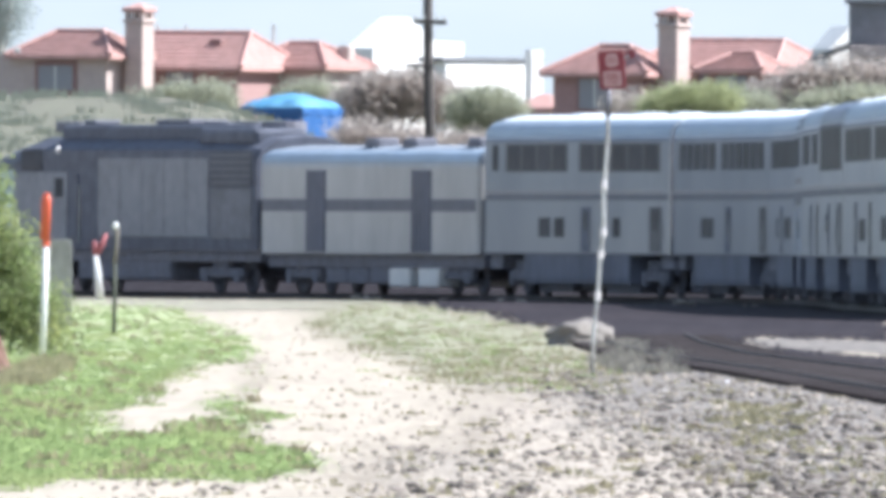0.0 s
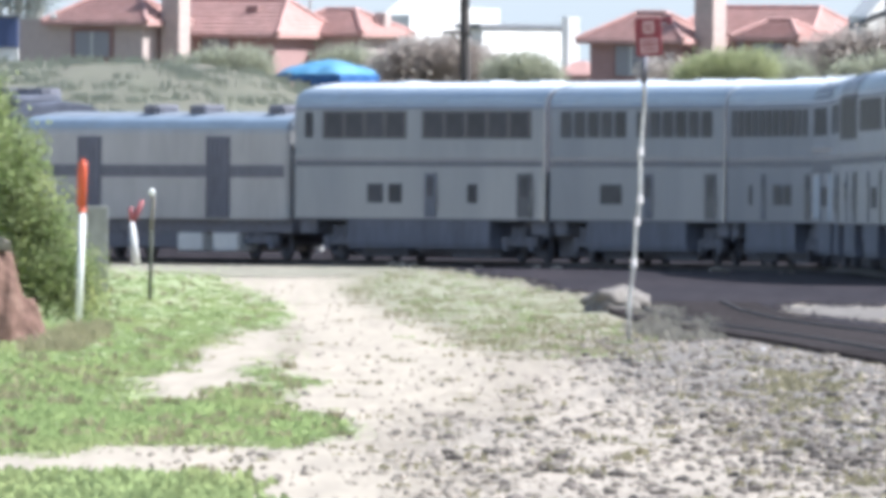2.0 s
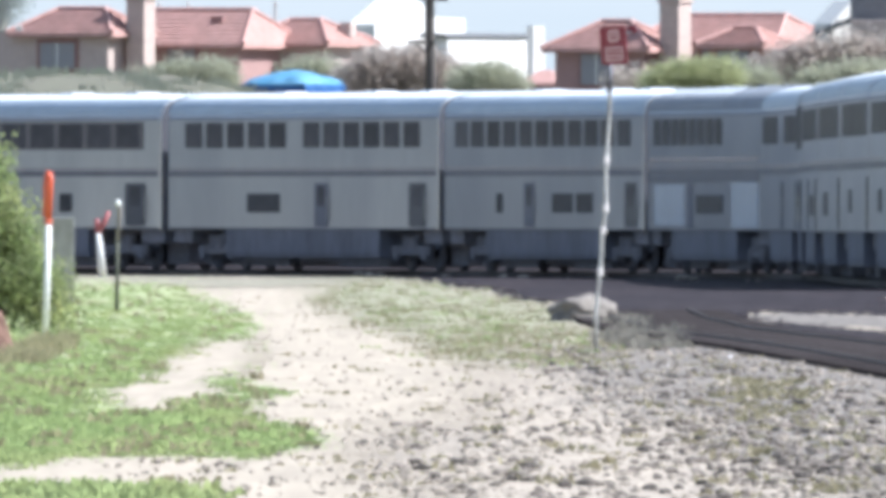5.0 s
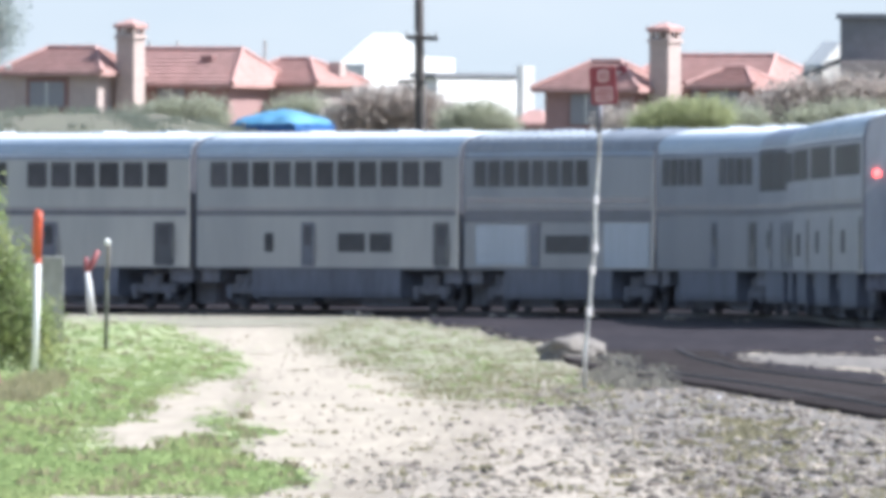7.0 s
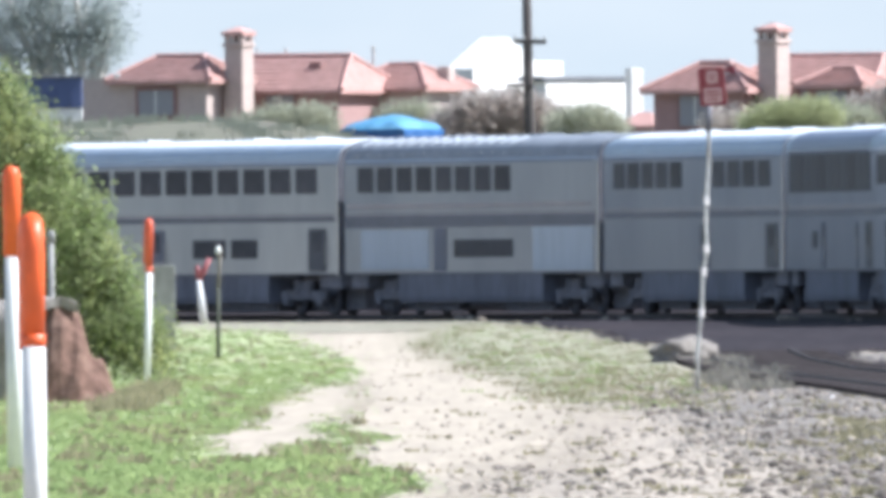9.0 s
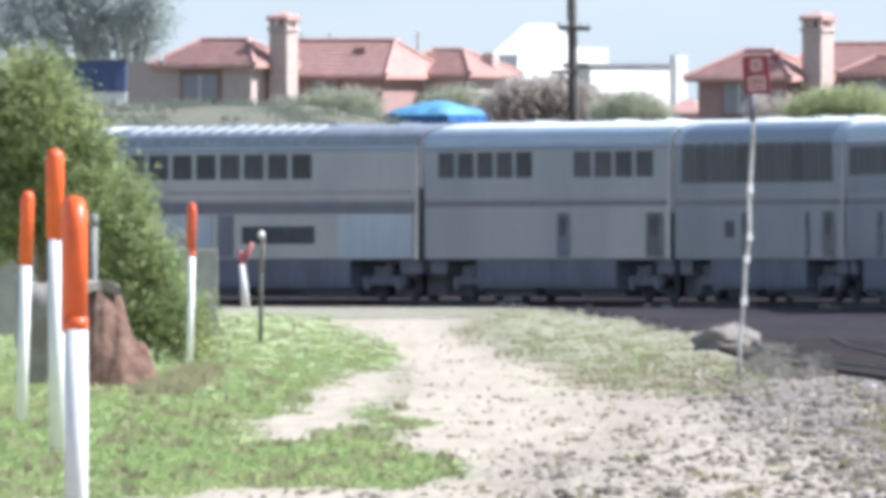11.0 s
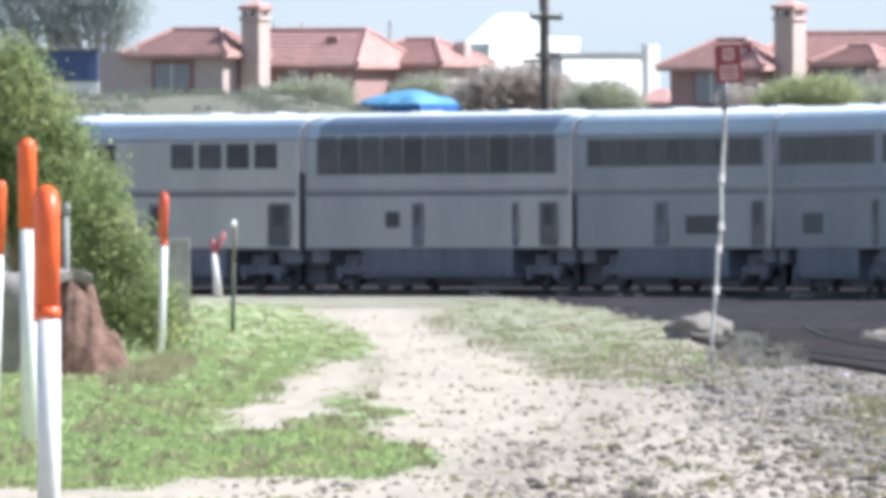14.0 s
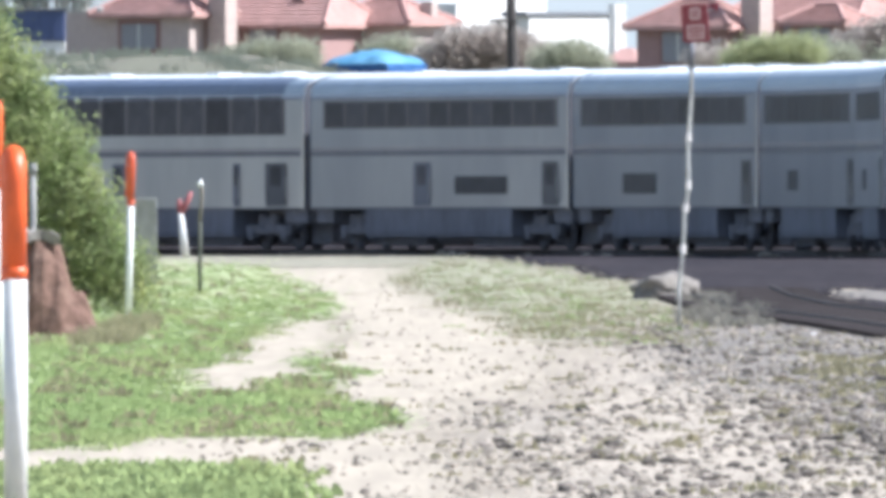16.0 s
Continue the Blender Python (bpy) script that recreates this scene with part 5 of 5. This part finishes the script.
grass("ballast_weeds", scatter(WEEDS, 130, rng, seed=6, rough=2.4, clump=0.6), "dry_blade", 0.03, 0.08, 0.12, "green weeds growing through the ballast", 35)
grass("near_grass", scatter(NEAR_GRASS, 1700, rng, seed=8), "blade", 0.03, 0.08, 0.09, "fresh grass clump at the track's edge", 36)
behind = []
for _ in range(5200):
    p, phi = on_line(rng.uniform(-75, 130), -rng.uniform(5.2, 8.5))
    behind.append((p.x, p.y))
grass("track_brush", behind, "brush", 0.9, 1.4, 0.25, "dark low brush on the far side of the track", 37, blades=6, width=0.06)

bank_points = [(rng.uniform(-26, 6), rng.uniform(1215, 1400)) for _ in range(2600)]


def bank_grass(name, points, material, low, high, label, seed):
    rng = random.Random(seed)
    verts, faces = [], []
    for x, y in points:
        if noise.noise((x * 0.3, y * 0.04, seed)) < rng.uniform(-0.5, 0.3):
            continue
        z, tall = ground_z(x, y), rng.uniform(low, high)
        for _ in range(16):
            bx, by = x + rng.gauss(0, 0.28), y + rng.gauss(0, 0.3)
            h, lean, w = tall * rng.uniform(0.5, 1.1), rng.uniform(-0.5, 0.5), rng.uniform(0.012, 0.03)
            n = len(verts)
            verts += [(bx - w, by, z - 0.1), (bx + w, by, z - 0.1), (bx + w + lean * h * 0.4, by, z + h * 0.6), (bx - w + lean * h * 0.4, by, z + h * 0.6), (bx + lean * h, by, z + h)]
            faces += [(n, n + 1, n + 2, n + 3), (n + 3, n + 2, n + 4)]
    return mesh_of(name, verts, faces, material, label, "grass")


bank_grass("bank_grass", bank_points[:1500], "leaf_olive", 0.12, 0.34, "olive grass and weeds on the dry bank", 51)

ICO = bmesh.new()
bmesh.ops.create_icosphere(ICO, subdivisions=1, radius=1)
ICO_V, ICO_F = [tuple(v.co) for v in ICO.verts], [tuple(v.index for v in f.verts) for f in ICO.faces]
ICO.free()


def stones(name, points, material, low, high, label, seed, flat=0.7):
    rng = random.Random(seed)
    verts, faces = [], []
    for x, y in points:
        r = low + (high - low) * rng.random() ** 2.2
        a, sx, sy, sz = rng.uniform(0, 6.28), rng.uniform(0.7, 1.3), rng.uniform(0.7, 1.3), flat * rng.uniform(0.7, 1.25)
        n = len(verts)
        for vx, vy, vz in ICO_V:
            k = r * rng.uniform(0.75, 1.2)
            px, py = vx * sx * k, vy * sy * k
            verts.append((x + px * math.cos(a) - py * math.sin(a), y + px * math.sin(a) + py * math.cos(a), vz * sz * k + r * 0.3))
        faces += [tuple(n + i for i in f) for f in ICO_F]
    return mesh_of(name, verts, faces, material, label, "stones")


stones("ballast_stones", scatter(BALLAST_FIELD, 1450, rng, seed=5, rough=2.5, clump=0.6, side=0.6), "stone", 0.010, 0.055, "loose grey crushed ballast stones", 41)
stones("path_pebbles", scatter(PATH_FIELD, 700, rng, seed=9, rough=2.0, clump=0.4), "pale_stone", 0.006, 0.028, "small pale pebbles on the sandy track", 42)
stones("path_stones", scatter(PATH_FIELD, 170, rng, seed=10, rough=2.0, clump=0.6), "stone", 0.010, 0.035, "scattered dark stones on the sandy track", 43)


def boulder(name, x, y, rx, ry, h, material, label, seed, category="rock", lumps=1.0):
    bm = bmesh.new()
    bmesh.ops.create_icosphere(bm, subdivisions=4, radius=1)
    for v in bm.verts:
        k = 1 + 0.34 * lumps * noise.noise(v.co * 1.6 + Vector((seed, 0, 0))) + 0.16 * lumps * noise.noise(v.co * 4 + Vector((0, seed, 0)))
        v.co = Vector((v.co.x * rx * k, v.co.y * ry * k, v.co.z * h * k))
    ob = new(name, link_mesh(name, bm, material, True))
    ob.matrix_basis = pose(x, y, h * 0.25)
    return tagged(ob, label, category)

stones("ballast_pebbles", scatter(BALLAST_FIELD, 4000, rng, seed=12, rough=2.0, clump=0.9), "pale_stone", 0.010, 0.040, "pale pebbles strewn between the ballast stones", 44)
stones("grey_stones", scatter(GREY_FIELD, 1000, rng, seed=15, rough=2.0, clump=0.3), "stone", 0.016, 0.06, "coarse grey stones along the track shoulder", 46)
stones("grey_pebbles", scatter(GREY_FIELD, 1300, rng, seed=16, rough=2.0), "pale_stone", 0.014, 0.055, "paler stones along the track shoulder", 47)
debris = []
for _ in range(26):
    p, phi = on_line(rng.uniform(-45, 60), rng.uniform(2.4, 4.5))
    debris.append((p.x, p.y))
stones("trackside_debris", debris, "pale_stone", 0.05, 0.2, "pale scraps and stones strewn along the track", 45, flat=0.5)


boulder("boulder", 4.18, 616.04, 0.58, 0.6, 0.31, "rock", "low grey-brown rounded boulder beside the sign", 3, lumps=1.0)
for k, (x, y, r) in enumerate(((3.29, 383.04, 0.026), (4.74, 450.67, 0.036), (3.76, 420.86, 0.036))):
    boulder("white_stone", x, y, r, r, r * 0.8, "sign_white", "small bright white stone on the ballast", 11 + k, "stone")


def crown(rng, lobes, count, size, droop=0.0, tuft=1.0):
    """Leaf blades in clumps over a set of lobes (x, y, z, rx, ry, rz); gaps are left between clumps."""
    verts, faces = [], []
    total = sum(l[3] * l[5] for l in lobes)
    for x, y, z, rx, ry, rz in lobes:
        leaves = int(14 * tuft ** 2)
        clumps = max(4, int(count * rx * rz / total / leaves))
        for _ in range(clumps):
            d = Vector((rng.gauss(0, 1), rng.gauss(0, 1), rng.gauss(0, 1))).normalized()
            k = rng.uniform(0.55, 1.08)
            c = Vector((x + d.x * rx * k, y + d.y * ry * k, z + d.z * rz * k))
            cs = size * tuft ** 0.6 * rng.uniform(2.4, 5.6)
            for _ in range(leaves):
                p = c + Vector([max(-1.5 * cs, min(1.5 * cs, rng.gauss(0, cs))) for _ in range(3)]) - Vector((0, 0, droop * abs(rng.gauss(0, 1))))
                a = Vector((rng.gauss(0, 1), rng.gauss(0, 1), rng.gauss(0, 0.7) - droop)).normalized()
                b = a.cross(Vector((rng.gauss(0, 1), rng.gauss(0, 1), rng.gauss(0, 1)))).normalized()
                l, w = size * rng.uniform(0.7, 1.5), size * rng.uniform(0.3, 0.6)
                n = len(verts)
                verts += [tuple(p - a * l), tuple(p + b * w), tuple(p + a * l), tuple(p - b * w)]
                faces.append((n, n + 1, n + 2, n + 3))
    me = bpy.data.meshes.new("crown")
    me.from_pydata(verts, [], faces)
    return me


def plant(name, label, category, x, y, z, lobes, count, size, leaf, seed, bark="bark", stem=0.08, droop=0.0, second=None, tuft=1.0):
    """A plant of forked stems and leafy lobes; lobe places are relative to its foot."""
    rng = random.Random(seed)
    t = thing(name, label, category, pose(x, y, z))
    bm = bmesh.new()
    for lx, ly, lz, rx, ry, rz in lobes:
        mid = (lx * 0.35 + rng.uniform(-0.1, 0.1) * rx, ly * 0.35, lz * 0.5)
        tube(bm, [(rng.uniform(-0.1, 0.1), 0, -0.15), mid, (lx, ly, lz), (lx + rng.uniform(-0.3, 0.3) * rx, ly, lz + rz * 0.6)], [stem, stem * 0.8, stem * 0.5, stem * 0.15], 7)
        for _ in range(3):
            d = (lx + rng.uniform(-0.8, 0.8) * rx, ly + rng.uniform(-0.6, 0.6) * ry, lz + rng.uniform(-0.2, 0.8) * rz)
            tube(bm, [mid, ((mid[0] + d[0]) / 2, (mid[1] + d[1]) / 2, (mid[2] + d[2]) / 2 + 0.1 * rz), d], [stem * 0.45, stem * 0.3, stem * 0.1], 5)
    part("trunk", bm, bark, t, smooth=True)
    me = crown(rng, lobes, count, size, droop, tuft)
    me.materials.append(M[leaf])
    part("crown", me, leaf, t)
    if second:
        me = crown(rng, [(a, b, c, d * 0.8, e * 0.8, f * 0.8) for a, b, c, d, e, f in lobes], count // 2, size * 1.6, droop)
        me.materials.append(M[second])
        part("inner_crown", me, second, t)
    return t


# the large shrub beside the vent pipes
Y = 545.0
plant("shrub", "tall leafy yellow-green shrub beside the pipes", "shrub", -5.63, Y, 0,
      [(-0.47, 0, 3.36, 0.74, 0.6, 0.82), (0.13, 0.1, 3.00, 0.58, 0.6, 0.80),
       (0.50, -0.1, 2.25, 0.60, 0.6, 0.66), (0.90, 0, 1.70, 0.52, 0.5, 0.58),
       (1.38, 0, 0.80, 0.46, 0.5, 0.50), (-0.23, 0.2, 2.21, 0.78, 0.6, 0.70),
       (-1.16, 0.2, 2.61, 1.01, 0.6, 1.24), (2.02, 0.1, 0.37, 0.25, 0.4, 0.28), (1.40, 0, 1.35, 0.30, 0.4, 0.40), (0.62, 0, 2.92, 0.26, 0.3, 0.24), (1.10, 0.1, 2.28, 0.24, 0.3, 0.22), (-0.1, 0, 3.95, 0.3, 0.3, 0.3), (1.74, 0, 0.65, 0.30, 0.4, 0.40)],
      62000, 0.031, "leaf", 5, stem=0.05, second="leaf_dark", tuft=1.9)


def earth_bank():
    """A steep cut face of bare earth with gullies, running out into a low spill."""
    bm = bmesh.new()
    nx, nv = 56, 22
    rows = []
    for j in range(nv + 1):
        v = j / nv
        line = []
        for i in range(nx + 1):
            x = -4.66 + 1.26 * i / nx
            h = 1.12 * (1 - smooth(-3.93, -3.72, x)) + 0.58 * (1 - smooth(-3.66, -3.40, x)) * smooth(-3.93, -3.72, x)
            h *= 1 + 0.16 * noise.noise((x * 5, 0, 3))
            gully = 0.13 * noise.noise((x * 3.2, v * 3, 8)) + 0.07 * noise.noise((x * 9, v * 9, 5))
            up = min(v / 0.72, 1.0)
            z = h * up + (0.05 * noise.noise((x * 6, v * 9, 1)) if v < 1 else 0) - 0.03
            back = 0.55 * up ** 1.4 + (1.3 * (v - 0.72) / 0.28 if v > 0.72 else 0)
            line.append(bm.verts.new((x + 4.05, back + gully * (0.4 + 0.6 * up), max(z, -0.05) if v < 1 else -0.05)))
        rows.append(line)
    for a, b in zip(rows, rows[1:]):
        for i in range(nx):
            bm.faces.new((a[i], a[i + 1], b[i + 1], b[i]))
    bmesh.ops.recalc_face_normals(bm, faces=bm.faces[:])
    ob = new("earth_mound", link_mesh("earth_mound", bm, "earth", True))
    ob.matrix_basis = pose(-4.05, 457.6, 0)
    return tagged(ob, "steep red-brown mound of bare earth under the shrub", "earth mound")


earth_bank()


def broken_slab(x, y, z, w, d, h, tilt, turn, label, seed):
    """A chipped slab of old concrete."""
    bm = boxed(-w / 2, w / 2, -d / 2, d / 2, -h / 2, h / 2)
    bmesh.ops.subdivide_edges(bm, edges=bm.edges[:], cuts=5, use_grid_fill=True)
    for v in bm.verts:
        k = Vector((noise.noise(v.co * 4 + Vector((seed, 0, 0))), noise.noise(v.co * 4 + Vector((0, seed, 0))), noise.noise(v.co * 5 + Vector((0, 0, seed)))))
        v.co += k * 0.09
    ob = new("concrete_slab", link_mesh("concrete_slab", bm, "old_concrete", True))
    ob.matrix_basis = pose(x, y, z, 0, tilt, turn)
    return tagged(ob, label, "slab")


broken_slab(-4.22, 458.5, 1.15, 0.56, 0.9, 0.11, 5, 8, "chipped grey concrete slab lying on the earth mound", 2)
broken_slab(-4.90, 466.2, 0.55, 0.50, 0.5, 1.25, 0, -6, "broken grey concrete block standing behind the pipes", 7)

mound_rng = random.Random(77)
grass("mound_weeds", [(mound_rng.uniform(-3.46, -2.96), mound_rng.uniform(425.80, 503.64)) for _ in range(260)], "dry_blade", 0.05, 0.22, 0.12, "olive weeds growing round the earth mound", 49, blades=9, width=0.012)

slab = thing("concrete_wall", "weathered grey concrete wall panels behind the shrub", "wall", pose(-5.84, 740, 0))
for k in range(6):
    a = -3.06 + k * 0.74
    part("panel", boxed(a + 0.006, a + 0.74 - 0.006, -0.08, 0.08, -0.1, (1.56 + 0.04 * (k % 2)), bevel=0.012), "concrete", slab)

# scrub along the bank and round the houses
plant("bank_scrub", "olive scrub along the bank's crest", "scrub", -8.57, 1392, 4.42, [(-4.37, 0, 1.13, 1.39, 0.8, 0.44), (-2.18, 0, 1.20, 1.39, 0.8, 0.40), (-0.00, 0, 1.22, 1.39, 0.8, 0.36), (2.18, 0, 1.17, 1.39, 0.8, 0.40), (4.36, 0, 1.08, 1.19, 0.8, 0.48)], 23760, 0.043, "leaf_olive", 60, stem=0.06, second="leaf_olive")
plant("brown_bush", "grey-brown bush behind the railway, paled for haze", "bush", 3.03, 1440, 5.20, [(-0.61, 0, 1.62, 1.13, 0.8, 0.98), (0.62, 0, 1.82, 0.92, 0.8, 0.82), (1.64, 0, 1.51, 0.82, 0.8, 0.72), (-1.64, 0, 1.22, 0.82, 0.8, 0.62)], 20160, 0.050, "leaf_brown", 61, stem=0.06, second="leaf_brown")
plant("green_bush", "round green bush behind the railway", "bush", 6.30, 1430, 5.05, [(-0.03, 0, 1.38, 0.92, 0.8, 0.73), (0.78, 0, 1.17, 0.57, 0.8, 0.57), (-0.75, 0, 1.24, 0.61, 0.8, 0.57)], 16560, 0.046, "leaf_olive", 62, stem=0.06, second="leaf_olive")
plant("garden_bush", "dull green garden bush against the house", "bush", 0.06, 1500, 5.50, [(-0.11, 0, 1.42, 1.07, 0.8, 0.60), (0.96, 0, 1.15, 0.75, 0.8, 0.56), (-0.86, 0, 1.10, 0.75, 0.8, 0.47)], 16560, 0.050, "leaf_olive", 63, stem=0.06, second="leaf_olive")
plant("garden_bush", "grey-green shrub in front of the house", "bush", -5.04, 1500, 5.55, [(-0.14, 0, 1.28, 0.96, 0.8, 0.56), (1.14, 0, 1.31, 0.96, 0.8, 0.64), (-1.00, 0, 1.03, 0.75, 0.8, 0.43)], 16560, 0.050, "leaf_olive", 64, stem=0.06, second="leaf_olive")
plant("lime_bush", "bright lime-green bush in the garden", "bush", 13.51, 1420, 5.22, [(0.00, 0, 1.36, 1.25, 0.8, 0.69), (1.01, 0, 1.45, 0.91, 0.8, 0.61), (-1.01, 0, 1.16, 0.91, 0.8, 0.57)], 16560, 0.043, "leaf_lime", 65, stem=0.06, second="leaf_lime")
plant("dry_hedge", "dry brown and olive hedge in front of the house", "hedge", 17.39, 1440, 5.46, [(0.62, 0, 1.70, 1.23, 0.8, 0.98), (2.26, 0, 1.80, 1.23, 0.8, 1.03), (3.70, 0, 1.68, 1.03, 0.8, 1.03), (-0.62, 0, 1.30, 1.03, 0.8, 0.70), (-5.95, 0, 1.09, 0.82, 0.8, 0.41)], 23760, 0.054, "leaf_brown", 66, stem=0.06, second="leaf_brown")
plant("low_hedge", "olive hedge of mixed brush", "hedge", 18.02, 1425, 5.32, [(1.83, 0, 1.27, 1.42, 0.8, 0.61), (0.40, 0, 1.13, 1.22, 0.8, 0.53), (-2.23, 0, 1.19, 1.02, 0.8, 0.49)], 16560, 0.046, "leaf_olive", 67, stem=0.06, second="leaf_olive")
plant("bank_brush", "dry brown brush on the bank", "scrub", 3.46, 1340, 3.66, [(-1.79, 0, 1.37, 1.15, 0.8, 0.50), (-0.07, 0, 1.17, 1.34, 0.8, 0.50), (1.84, 0, 1.06, 1.34, 0.8, 0.46)], 16560, 0.046, "leaf_brown", 68, stem=0.06, second="leaf_brown")
plant("gum_tree", "tall grey-green gum tree with pale trunk", "tree", -15.89, 1900, 3.8, [(-6.89, 0, 8.95, 2.44, 1.2, 1.89), (-4.18, 0, 8.67, 1.62, 1.2, 1.62), (-2.29, 0, 9.20, 1.62, 1.2, 1.89), (-1.21, 0, 8.24, 1.22, 1.2, 1.22), (0.82, 0, 8.50, 1.22, 1.2, 1.22), (1.37, 0, 9.45, 1.08, 1.2, 1.49), (-0.11, 0, 10.27, 1.89, 1.2, 1.62), (-3.63, 0, 11.10, 2.98, 1.2, 1.62)], 20000, 0.099, "leaf_gum", 91, bark="pale_bark", stem=0.3, droop=0.25)



motions()
